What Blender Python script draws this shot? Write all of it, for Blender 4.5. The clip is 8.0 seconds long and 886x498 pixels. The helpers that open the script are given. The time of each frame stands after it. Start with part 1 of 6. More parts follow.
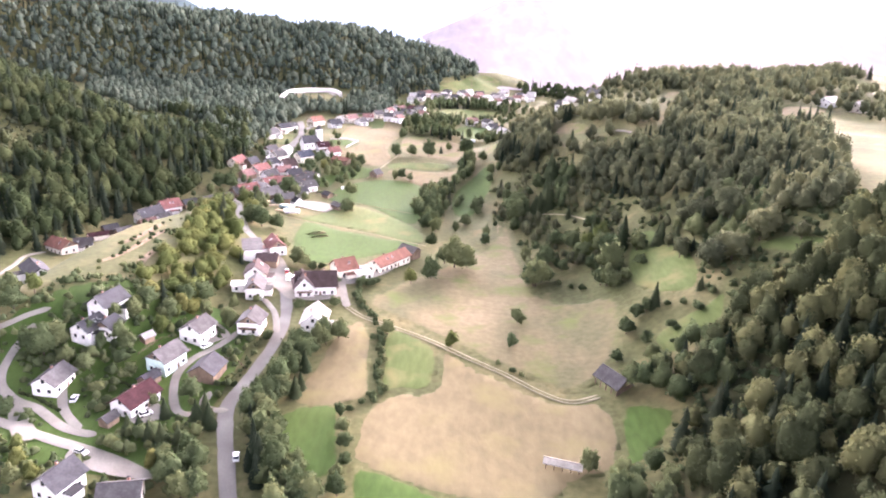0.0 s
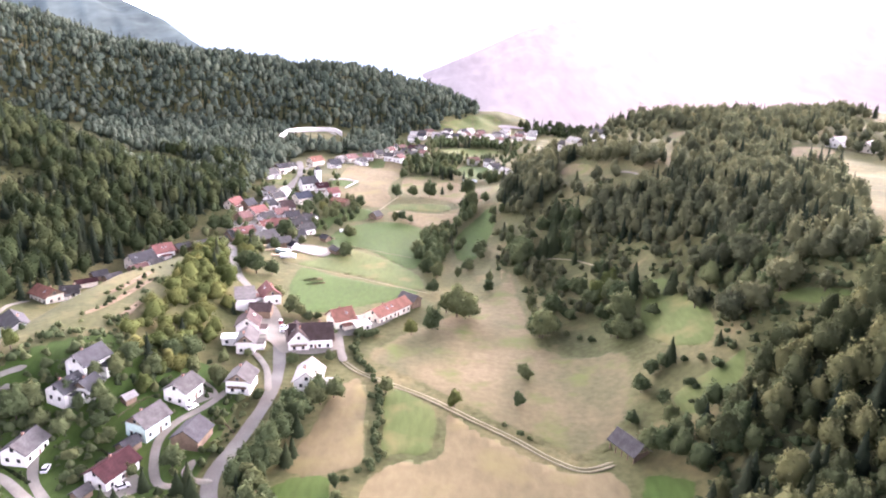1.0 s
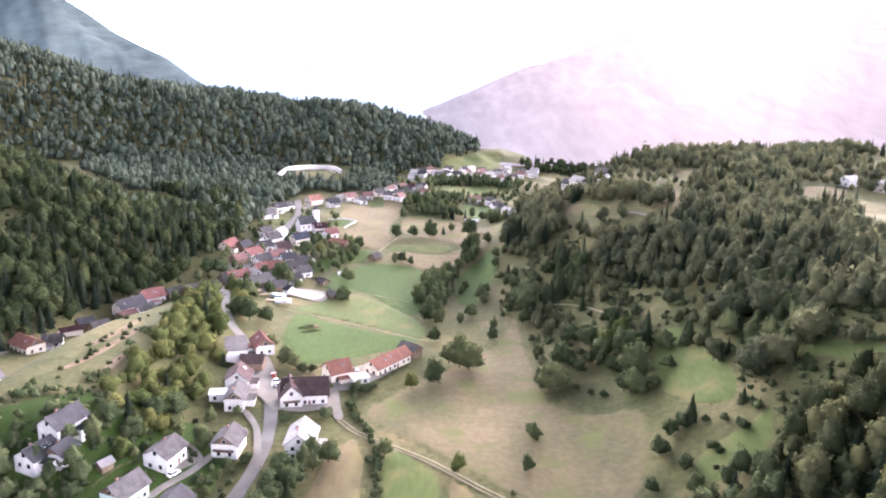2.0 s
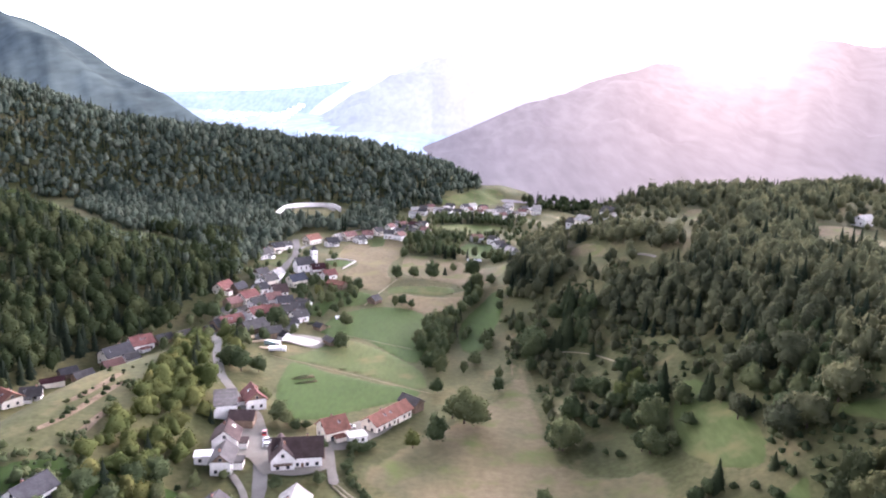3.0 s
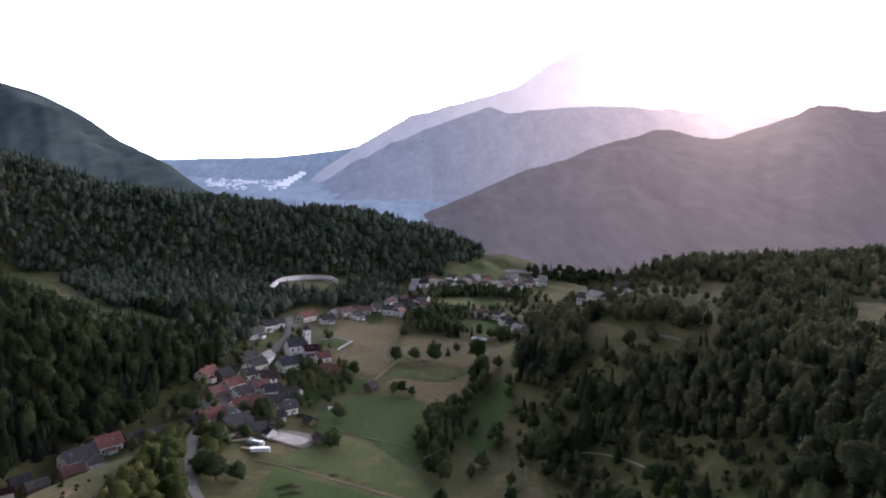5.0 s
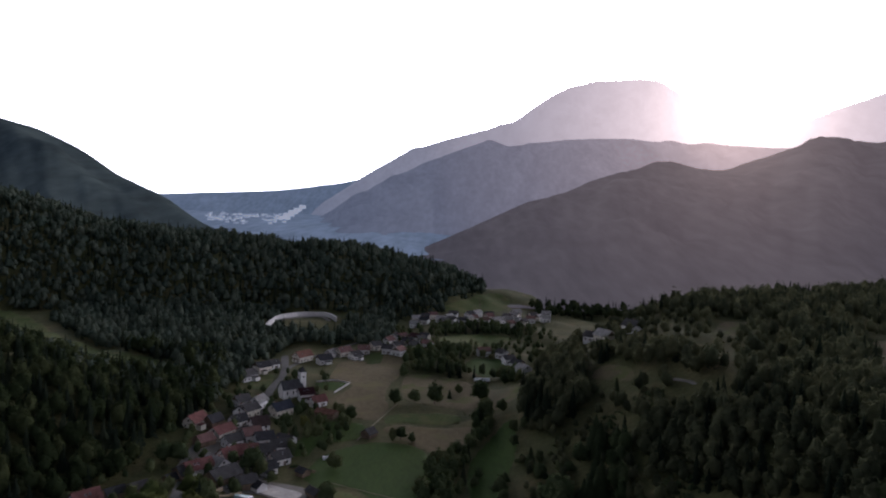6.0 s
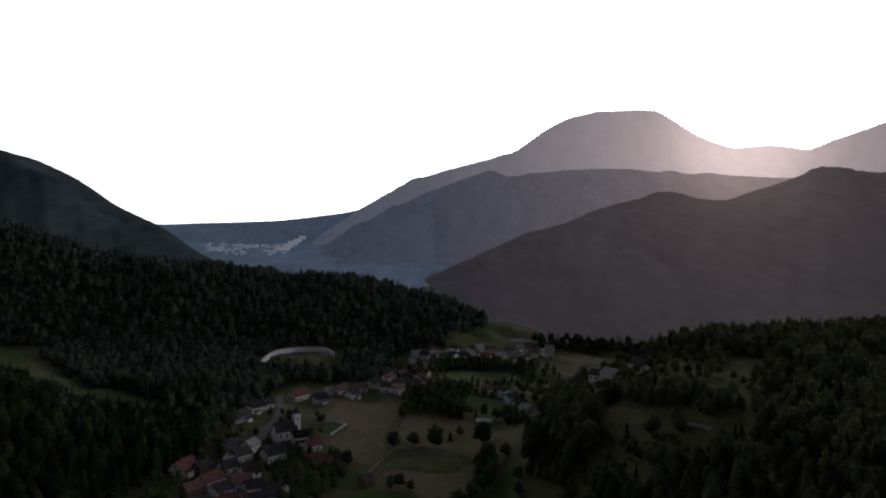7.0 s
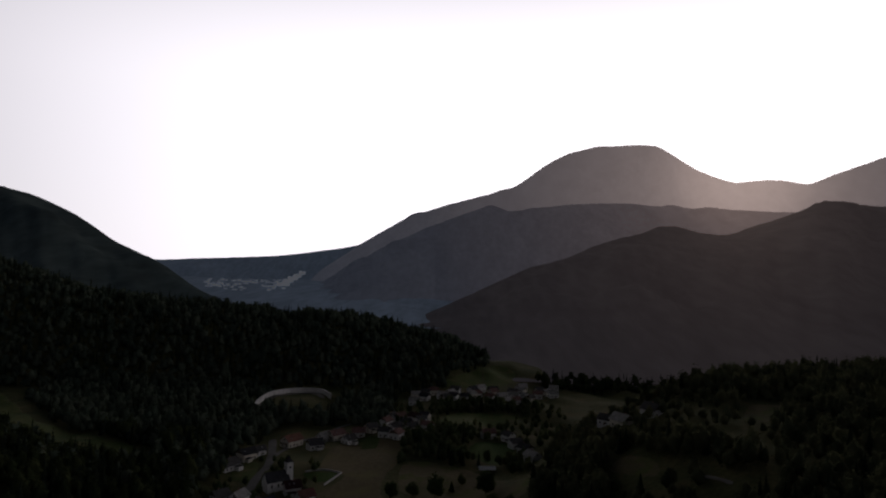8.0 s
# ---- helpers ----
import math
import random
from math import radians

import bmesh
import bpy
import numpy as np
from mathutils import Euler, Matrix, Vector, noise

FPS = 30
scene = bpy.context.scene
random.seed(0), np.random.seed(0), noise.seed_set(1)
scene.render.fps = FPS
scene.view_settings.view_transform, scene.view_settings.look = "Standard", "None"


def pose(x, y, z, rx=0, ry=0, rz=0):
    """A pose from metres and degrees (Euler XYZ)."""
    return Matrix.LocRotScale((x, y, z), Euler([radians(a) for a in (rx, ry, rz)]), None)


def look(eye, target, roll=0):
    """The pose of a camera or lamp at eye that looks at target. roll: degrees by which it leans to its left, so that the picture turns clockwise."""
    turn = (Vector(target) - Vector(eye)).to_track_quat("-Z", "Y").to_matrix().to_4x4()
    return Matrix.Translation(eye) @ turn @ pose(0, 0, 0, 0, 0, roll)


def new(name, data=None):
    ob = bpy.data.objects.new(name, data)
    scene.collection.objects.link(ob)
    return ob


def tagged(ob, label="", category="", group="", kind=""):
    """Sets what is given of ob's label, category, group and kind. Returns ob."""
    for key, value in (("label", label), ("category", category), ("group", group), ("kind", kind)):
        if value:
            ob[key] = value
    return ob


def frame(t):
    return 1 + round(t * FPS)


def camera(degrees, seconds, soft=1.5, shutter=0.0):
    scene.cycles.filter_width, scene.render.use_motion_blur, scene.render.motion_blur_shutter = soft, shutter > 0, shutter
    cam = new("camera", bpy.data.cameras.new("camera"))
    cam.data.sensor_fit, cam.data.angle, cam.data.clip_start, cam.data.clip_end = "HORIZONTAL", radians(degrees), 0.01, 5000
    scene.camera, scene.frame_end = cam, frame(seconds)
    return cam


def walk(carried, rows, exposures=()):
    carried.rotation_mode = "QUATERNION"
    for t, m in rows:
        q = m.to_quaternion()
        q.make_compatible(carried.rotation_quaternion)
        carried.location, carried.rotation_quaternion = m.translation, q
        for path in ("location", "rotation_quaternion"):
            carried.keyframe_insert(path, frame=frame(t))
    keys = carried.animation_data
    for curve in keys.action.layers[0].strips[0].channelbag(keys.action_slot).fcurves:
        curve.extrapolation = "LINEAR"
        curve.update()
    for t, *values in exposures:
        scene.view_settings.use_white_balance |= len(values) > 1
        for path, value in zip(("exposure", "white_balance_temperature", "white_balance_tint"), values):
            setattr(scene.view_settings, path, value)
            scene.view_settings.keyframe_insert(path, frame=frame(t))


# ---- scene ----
cam = camera(64.0, 8.0, soft=2.0)
METRES, EYE, TILT, LEAN, TURN = 143.75, 125.0, 0.0, 0.0, 0.0
ROWS = [
    (0.0, 0.0, 0.0, 0.0, 0.99, -19.77, -2.74),
    (0.5, -0.0027, 0.0527, 0.0026, 1.0, -18.42, -2.7),
    (1.0, -0.0059, 0.1118, 0.006, 1.02, -16.93, -2.65),
    (1.5, -0.0097, 0.1681, 0.0093, 1.01, -15.56, -2.61),
    (3.0, -0.0246, 0.3521, 0.0194, 1.01, -11.37, -2.49),
    (3.5, -0.0281, 0.41, 0.0252, 1.01, -10.18, -2.41),
    (4.0, -0.0302, 0.4691, 0.0304, 1.02, -8.96, -2.33),
    (4.5, -0.0334, 0.5385, 0.0367, 1.03, -7.56, -2.24),
    (6.0, -0.037, 0.7384, 0.0542, 1.11, -3.57, -1.8),
    (6.5, -0.039, 0.7984, 0.0657, 1.12, -2.38, -1.72),
    (7.0, -0.0374, 0.8558, 0.0751, 1.16, -1.18, -1.68),
    (7.5, -0.0396, 0.9242, 0.0826, 1.16, 0.25, -1.65),
    (8.0, -0.0388, 0.9939, 0.0904, 1.23, 1.61, -1.6),
]
EXPOSURES = [(0.0, 2.1, 6150, 33), (0.5, 1.98, 6100, 32), (1.0, 1.92, 6100, 33), (1.5, 1.83, 6000, 31), (3.0, 1.17, 5800, 29), (3.5, 0.84, 5750, 28), (4.0, 0.4, 5700, 27), (4.5, -0.14, 5650, 26), (6.0, -1.75, 5650, 22), (6.5, -2.35, 5650, 20), (7.0, -2.95, 5800, 18), (7.5, -3.5, 6000, 18), (8.0, -4.1, 6150, 18)]
walk(cam, [(t, pose(0, 0, EYE, TILT, LEAN, TURN) @ pose(METRES * x, METRES * y, METRES * z, 90 + pitch, roll, yaw)) for t, x, y, z, yaw, pitch, roll in ROWS], EXPOSURES)

# ---- light: a low sun in haze over the ridge, the sky wide and pale ----
SUN_AZ, SUN_EL, SKY, HAZE, GLOW = 21.0, 9.5, 0.085, 9.5, 12.0
world = bpy.data.worlds.new("sky")
scene.world = world
world.use_nodes = True
sky = world.node_tree.nodes.new("ShaderNodeTexSky")
sky.sky_type, sky.sun_disc = "NISHITA", False
sky.sun_elevation, sky.sun_rotation = radians(SUN_EL), radians(SUN_AZ)
sky.air_density, sky.dust_density, sky.ozone_density = 1.0, 1.5, 1.5
sky_light = sky.outputs["Color"]
# the bright veil of evening haze round the low sun, fading with the angle from it and with height
wn, wl = world.node_tree.nodes, world.node_tree.links
a, e = radians(SUN_AZ), radians(SUN_EL)
coord = wn.new("ShaderNodeTexCoord")
near_sun = wn.new("ShaderNodeVectorMath")
near_sun.operation = "DOT_PRODUCT"
near_sun.inputs[1].default_value = (math.sin(a) * math.cos(e), math.cos(a) * math.cos(e), math.sin(e))
wl.new(coord.outputs["Generated"], near_sun.inputs[0])
split = wn.new("ShaderNodeSeparateXYZ")
wl.new(coord.outputs["Generated"], split.inputs[0])


def eased(value, lo, hi):
    k = wn.new("ShaderNodeMapRange")
    k.interpolation_type = "SMOOTHSTEP"
    k.inputs["From Min"].default_value, k.inputs["From Max"].default_value = lo, hi
    wl.new(value, k.inputs["Value"])
    return k.outputs["Result"]


def times(p, q):
    k = wn.new("ShaderNodeMath")
    k.operation = "MULTIPLY"
    for i, v in enumerate((p, q)):
        if isinstance(v, float):
            k.inputs[i].default_value = v
        else:
            wl.new(v, k.inputs[i])
    return k.outputs[0]


low_glow = times(times(eased(near_sun.outputs["Value"], 0.35, 0.98), eased(split.outputs["Z"], 0.5, 0.22)), GLOW)
veil = times(times(eased(near_sun.outputs["Value"], -1.2, 0.75), eased(split.outputs["Z"], 0.6, 0.36)), HAZE)
tint = wn.new("ShaderNodeVectorMath")
tint.operation = "SCALE"
tint.inputs[0].default_value = (1.0, 0.965, 0.935)
total = wn.new("ShaderNodeMath")
wl.new(veil, total.inputs[0])
wl.new(low_glow, total.inputs[1])
wl.new(total.outputs[0], tint.inputs["Scale"])
both = wn.new("ShaderNodeVectorMath")
both.operation = "MULTIPLY_ADD"
both.inputs[1].default_value = (SKY, SKY, SKY)
wl.new(sky_light, both.inputs[0])
wl.new(tint.outputs[0], both.inputs[2])
background = wn["Background"]
background.inputs["Strength"].default_value = 1.0
wl.new(both.outputs[0], background.inputs["Color"])
sun_data = bpy.data.lights.new("sun", "SUN")
sun_data.energy, sun_data.angle, sun_data.color = 3.0, radians(6), (1.0, 0.72, 0.48)
sun = new("sun", sun_data)
a, e = radians(SUN_AZ), radians(SUN_EL + 3)
sun.matrix_world = look((0, 0, 0), (-math.sin(a) * math.cos(e), -math.cos(a) * math.cos(e), -math.sin(e)))


# ---- materials ----
def mat(name, rough_=0.9, metal=0.0, spec=0.3):
    m = bpy.data.materials.new(name)
    m.use_nodes = True
    n = m.node_tree.nodes
    b = n["Principled BSDF"]
    b.inputs["Roughness"].default_value, b.inputs["Metallic"].default_value = rough_, metal
    b.inputs["Specular IOR Level"].default_value = spec
    return m, n, m.node_tree.links, b


def noise_node(n, l, size, detail=4, vector=None, stretch=None):
    """A noise whose grains are about size metres wide, in object space."""
    t = n.new("ShaderNodeTexNoise")
    t.inputs["Scale"].default_value, t.inputs["Detail"].default_value = 1.0 / size, detail
    c = n.new("ShaderNodeTexCoord")
    src = c.outputs["Object"]
    if stretch:
        k = n.new("ShaderNodeMapping")
        k.inputs["Scale"].default_value = stretch[:3]
        k.inputs["Rotation"].default_value = (0, 0, stretch[3] if len(stretch) > 3 else 0)
        l.new(src, k.inputs["Vector"])
        src = k.outputs["Vector"]
    l.new(src, t.inputs["Vector"])
    return t.outputs["Fac"]


def ramp(n, l, fac, stops):
    r = n.new("ShaderNodeValToRGB")
    while len(r.color_ramp.elements) < len(stops):
        r.color_ramp.elements.new(0.5)
    for el, (p, c) in zip(r.color_ramp.elements, stops):
        el.position, el.color = p, (*c, 1)
    l.new(fac, r.inputs["Fac"])
    return r.outputs["Color"]


def mix(n, l, fac, a, b, mode="MIX"):
    k = n.new("ShaderNodeMix")
    k.data_type, k.blend_type = "RGBA", mode
    if isinstance(fac, float):
        k.inputs[0].default_value = fac
    else:
        l.new(fac, k.inputs[0])
    for src, i in ((a, 6), (b, 7)):
        if isinstance(src, tuple):
            k.inputs[i].default_value = (*src, 1)
        else:
            l.new(src, k.inputs[i])
    return k.outputs[2]


def bump(n, l, b, fac, strength, dist):
    k = n.new("ShaderNodeBump")
    k.inputs["Strength"].default_value, k.inputs["Distance"].default_value = strength, dist
    l.new(fac, k.inputs["Height"])
    l.new(k.outputs["Normal"], b.inputs["Normal"])


def meadow_colour(n, l):
    """The rough meadow between the fields: olive, straw and dark tufts."""
    c = ramp(n, l, noise_node(n, l, 38.0, 6), [(0.3, (0.048, 0.055, 0.023)), (0.5, (0.073, 0.075, 0.033)), (0.7, (0.108, 0.096, 0.047))])
    c = mix(n, l, 1.0, c, ramp(n, l, noise_node(n, l, 2.2, 6), [(0.3, (0.76, 0.77, 0.76)), (0.7, (1.2, 1.19, 1.18))]), "MULTIPLY")
    k = ramp(n, l, noise_node(n, l, 14.0, 4), [(0.58, (0, 0, 0)), (0.74, (1, 1, 1))])
    return mix(n, l, k, c, mix(n, l, 0.5, c, (0.16, 0.13, 0.068)))


def sheet_mat(name, dark, mid, light, big=24.0, small=1.6, stretch=None, relief=0.35, patch=None, fade=False):
    """Meadow, stubble, soil and gravel: three tones mixed at two sizes, with a fine relief. fade: thins out into the meadow at its edge."""
    m, n, l, b = mat(name, 1.0, 0, 0.05)
    f1 = noise_node(n, l, big, 5, stretch=stretch)
    f2 = noise_node(n, l, small, 6, stretch=stretch)
    c1 = ramp(n, l, f1, [(0.32, dark), (0.5, mid), (0.68, light)])
    lo2, hi2 = (0.85, 1.12) if small > 0.8 else (0.9, 1.08)
    c2 = ramp(n, l, f2, [(0.3, (lo2,) * 3), (0.7, (hi2,) * 3)])
    c = mix(n, l, 1.0, c1, c2, "MULTIPLY")
    if patch:
        f3 = noise_node(n, l, big * 0.45, 3)
        k = ramp(n, l, f3, [(0.52, (0, 0, 0)), (0.7, (1, 1, 1))])
        c = mix(n, l, k, c, patch)
    if fade:
        at = n.new("ShaderNodeAttribute")
        at.attribute_name = "inward"
        add = n.new("ShaderNodeMath")
        add.operation = "MULTIPLY_ADD"
        l.new(noise_node(n, l, 5.0, 5), add.inputs[0])
        add.inputs[1].default_value = -0.55
        l.new(at.outputs["Fac"], add.inputs[2])
        k = ramp(n, l, add.outputs[0], [(0.0, (0, 0, 0)), (0.2, (1, 1, 1))])
        c = mix(n, l, k, meadow_colour(n, l), c)
    l.new(c, b.inputs["Base Color"])
    bump(n, l, b, f2, relief, small * 0.4)
    return m


M_GROUND, gn, gl, gb = mat("rough_meadow", 1.0, 0, 0.05)
gl.new(meadow_colour(gn, gl), gb.inputs["Base Color"])
bump(gn, gl, gb, noise_node(gn, gl, 2.2, 4), 0.1, 0.3)
FIELD = {
    "stubble": sheet_mat("stubble", (0.106, 0.089, 0.05), (0.118, 0.098, 0.055), (0.132, 0.109, 0.062), 40, 3.0, (1, 0.55, 1, 0.3), 0.1, (0.13, 0.114, 0.054), True),
    "dry": sheet_mat("dry_meadow", (0.086, 0.082, 0.042), (0.116, 0.1, 0.056), (0.146, 0.118, 0.072), 34, 2.6, None, 0.12, (0.088, 0.104, 0.034), True),
    "grass": sheet_mat("mown_grass", (0.056, 0.078, 0.025), (0.069, 0.09, 0.03), (0.087, 0.1, 0.037), 26, 2.0, (1, 0.3, 1, 0.5), 0.1, (0.108, 0.105, 0.044), True),
    "lush": sheet_mat("lush_grass", (0.034, 0.062, 0.015), (0.042, 0.071, 0.018), (0.054, 0.081, 0.023), 30, 2.0, (1, 0.35, 1, 0.4), 0.1, None, True),
    "litter": sheet_mat("forest_floor", (0.026, 0.029, 0.014), (0.038, 0.041, 0.02), (0.055, 0.054, 0.027), 20, 2.0, None, 0.3, None, True),
}
M_SOIL = sheet_mat("bare_soil", (0.1, 0.075, 0.05), (0.14, 0.105, 0.07), (0.18, 0.14, 0.095), 8, 0.9, None, 0.5)
M_ROAD = sheet_mat("pale_asphalt", (0.112, 0.108, 0.1), (0.134, 0.129, 0.12), (0.16, 0.154, 0.143), 12, 0.5, None, 0.15)
M_GRAVEL = sheet_mat("gravel", (0.145, 0.136, 0.119), (0.176, 0.165, 0.145), (0.212, 0.2, 0.176), 9, 0.6, None, 0.3)
M_SLAB = sheet_mat("concrete_slab", (0.34, 0.325, 0.305), (0.42, 0.4, 0.375), (0.5, 0.48, 0.45), 7, 1.5, None, 0.2)
M_TRACK = sheet_mat("dirt_track", (0.15, 0.138, 0.088), (0.185, 0.17, 0.11), (0.23, 0.208, 0.14), 7, 0.7, None, 0.3)


def paint_mat(name, colour, rough_=0.85, wear=0.25, small=0.5, metal=0.0, rows=0.0):
    m, n, l, b = mat(name, rough_, metal, 0.06 if rows else 0.3)
    f1, f2 = noise_node(n, l, 3.0, 4), noise_node(n, l, small, 5)
    lo, hi = tuple(v * (1 - wear) for v in colour), tuple(min(0.9, v * (1 + wear)) for v in colour)
    c = ramp(n, l, f1, [(0.35, lo), (0.65, hi)])
    c = mix(n, l, 1.0, c, ramp(n, l, f2, [(0.3, (0.82, 0.82, 0.82)), (0.7, (1.12, 1.12, 1.12))]), "MULTIPLY")
    info = n.new("ShaderNodeObjectInfo")
    c = mix(n, l, 1.0, c, ramp(n, l, info.outputs["Random"], [(0.0, (0.85, 0.85, 0.85)), (1.0, (1.12, 1.12, 1.12))]), "MULTIPLY")
    l.new(c, b.inputs["Base Color"])
    if rows:
        w = n.new("ShaderNodeTexWave")
        w.inputs["Scale"].default_value, w.bands_direction = rows, "Y"
        w.inputs["Distortion"].default_value = 0.6
        cc = n.new("ShaderNodeTexCoord")
        l.new(cc.outputs["Object"], w.inputs["Vector"])
        bump(n, l, b, w.outputs["Fac"], 0.5, 0.08)
    else:
        bump(n, l, b, f2, 0.25, 0.04)
    return m


ROOF = {k: paint_mat(k + "_roof", c, 0.95, 0.2, 0.6, 0.0, 1.0) for k, c in {
    "slate": (0.044, 0.044, 0.048), "grey": (0.07, 0.067, 0.067), "maroon": (0.032, 0.014, 0.016), "brown": (0.05, 0.036, 0.035),
    "red": (0.14, 0.066, 0.06), "orange": (0.17, 0.084, 0.064), "rose": (0.15, 0.088, 0.08), "pale": (0.26, 0.25, 0.24), "navy": (0.03, 0.034, 0.045)}.items()}
WALL = {"white": paint_mat("white_render", (0.62, 0.61, 0.595), 0.9, 0.08), "wood": paint_mat("weathered_boards", (0.14, 0.1, 0.07), 0.85, 0.3),
        "cream": paint_mat("cream_render", (0.6, 0.555, 0.47), 0.9, 0.07), "green": paint_mat("pale_green_render", (0.44, 0.56, 0.53), 0.9, 0.06)}
M_GLASS = mat("window_glass", 0.08, 0, 0.5)[0]
M_GLASS.node_tree.nodes["Principled BSDF"].inputs["Base Color"].default_value = (0.02, 0.024, 0.03, 1)
M_FRAME = paint_mat("window_frame_paint", (0.45, 0.4, 0.36), 0.6, 0.1)
M_BRICK = paint_mat("chimney_brick", (0.36, 0.2, 0.15), 0.9, 0.25)
M_METAL = paint_mat("zinc_sheet", (0.5, 0.51, 0.52), 0.45, 0.1, 0.8, 0.6)
M_CONC = paint_mat("pale_concrete", (0.5, 0.48, 0.46), 0.9, 0.12, 1.2)
M_PLASTIC = paint_mat("white_plastic_sheet", (0.8, 0.8, 0.8), 0.4, 0.04, 1.5)
M_BARK = paint_mat("bark", (0.085, 0.065, 0.05), 0.95, 0.35, 0.25)


def leaf_mat(name, dark, mid, light):
    m, n, l, b = mat(name, 1.0, 0, 0.0)
    tone = n.new("ShaderNodeAttribute")
    tone.attribute_name = "tone"
    info = n.new("ShaderNodeObjectInfo")
    geo = n.new("ShaderNodeNewGeometry")
    add = n.new("ShaderNodeMath")
    l.new(tone.outputs["Fac"], add.inputs[0])
    l.new(info.outputs["Random"], add.inputs[1])
    fr = n.new("ShaderNodeMath")
    fr.operation = "FRACT"
    l.new(add.outputs[0], fr.inputs[0])
    c = ramp(n, l, fr.outputs[0], [(0.0, dark), (0.5, mid), (1.0, light)])
    c = mix(n, l, 1.0, c, ramp(n, l, geo.outputs["Random Per Island"], [(0.0, (0.92, 0.92, 0.92)), (1.0, (1.08, 1.08, 1.07))]), "MULTIPLY")
    l.new(c, b.inputs["Base Color"])
    tr = n.new("ShaderNodeBsdfTranslucent")
    l.new(c, tr.inputs["Color"])
    sh = n.new("ShaderNodeMixShader")
    sh.inputs[0].default_value = 0.42
    out = n["Material Output"]
    l.new(b.outputs[0], sh.inputs[1])
    l.new(tr.outputs[0], sh.inputs[2])
    l.new(sh.outputs[0], out.inputs["Surface"])
    return m


M_LEAF = leaf_mat("broadleaf_foliage", (0.024, 0.034, 0.016), (0.036, 0.048, 0.022), (0.056, 0.066, 0.03))
M_LEAF_VALLEY = leaf_mat("valley_foliage", (0.048, 0.066, 0.032), (0.074, 0.094, 0.046), (0.112, 0.126, 0.06))
# olive leaves, with some of the slope's warm light put into the colour
M_LEAF_OLIVE = leaf_mat("warm_olive_foliage", (0.054, 0.062, 0.037), (0.08, 0.088, 0.05), (0.122, 0.126, 0.068))
M_LEAF_SLOPE = leaf_mat("slope_foliage", (0.036, 0.045, 0.023), (0.068, 0.077, 0.038), (0.13, 0.13, 0.06))
M_LEAF_WARM = leaf_mat("yellowing_foliage", (0.056, 0.073, 0.026), (0.085, 0.099, 0.035), (0.126, 0.125, 0.045))
M_NEEDLE = leaf_mat("conifer_foliage", (0.018, 0.025, 0.017), (0.025, 0.034, 0.022), (0.038, 0.046, 0.028))
# lighter, bluer leaves: the haze before the far hill put into the colour
M_LEAF_HAZED = leaf_mat("hazed_hill_foliage", (0.052, 0.07, 0.054), (0.074, 0.094, 0.07), (0.106, 0.124, 0.09))
M_NEEDLE_VALLEY = leaf_mat("valley_conifer_foliage", (0.032, 0.044, 0.024), (0.042, 0.055, 0.029), (0.056, 0.068, 0.035))


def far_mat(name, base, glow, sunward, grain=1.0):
    """Distant wooded slopes, the bright evening haze put in as emission, stronger towards the sun."""
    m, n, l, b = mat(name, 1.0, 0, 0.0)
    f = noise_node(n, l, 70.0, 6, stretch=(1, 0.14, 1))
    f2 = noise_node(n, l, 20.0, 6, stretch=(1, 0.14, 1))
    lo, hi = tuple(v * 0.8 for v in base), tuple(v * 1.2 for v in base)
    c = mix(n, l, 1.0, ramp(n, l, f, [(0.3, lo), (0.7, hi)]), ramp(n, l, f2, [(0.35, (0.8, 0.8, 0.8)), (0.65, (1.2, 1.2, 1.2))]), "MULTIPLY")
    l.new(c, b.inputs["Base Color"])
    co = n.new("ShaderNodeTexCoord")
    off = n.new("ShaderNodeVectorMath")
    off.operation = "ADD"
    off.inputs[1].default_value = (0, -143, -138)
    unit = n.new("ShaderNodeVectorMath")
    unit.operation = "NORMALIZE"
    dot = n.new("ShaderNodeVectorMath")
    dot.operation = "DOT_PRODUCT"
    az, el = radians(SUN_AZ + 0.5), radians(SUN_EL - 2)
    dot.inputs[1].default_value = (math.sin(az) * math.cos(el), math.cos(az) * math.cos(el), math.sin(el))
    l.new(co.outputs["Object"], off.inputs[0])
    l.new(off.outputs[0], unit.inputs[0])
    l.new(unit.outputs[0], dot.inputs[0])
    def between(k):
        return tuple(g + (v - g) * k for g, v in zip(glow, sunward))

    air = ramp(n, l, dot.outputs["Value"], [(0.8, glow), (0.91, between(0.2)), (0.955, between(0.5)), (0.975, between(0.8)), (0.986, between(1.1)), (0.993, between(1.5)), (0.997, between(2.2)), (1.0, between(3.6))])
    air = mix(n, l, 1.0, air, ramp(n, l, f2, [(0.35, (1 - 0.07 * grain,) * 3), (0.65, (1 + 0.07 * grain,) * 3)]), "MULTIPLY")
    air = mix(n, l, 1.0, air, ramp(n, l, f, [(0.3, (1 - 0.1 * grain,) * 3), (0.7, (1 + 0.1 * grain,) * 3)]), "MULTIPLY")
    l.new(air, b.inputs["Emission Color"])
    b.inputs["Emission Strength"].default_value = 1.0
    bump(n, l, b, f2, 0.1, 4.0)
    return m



# ---- terrain: valley floor, knoll, wooded hills and the terrace to the right ----
def smooth(a, b, v):
    u = np.clip((v - a) / (b - a), 0, 1)
    return u * u * (3 - 2 * u)


def softplus(v, k):
    return k * np.logaddexp(0, v / k)


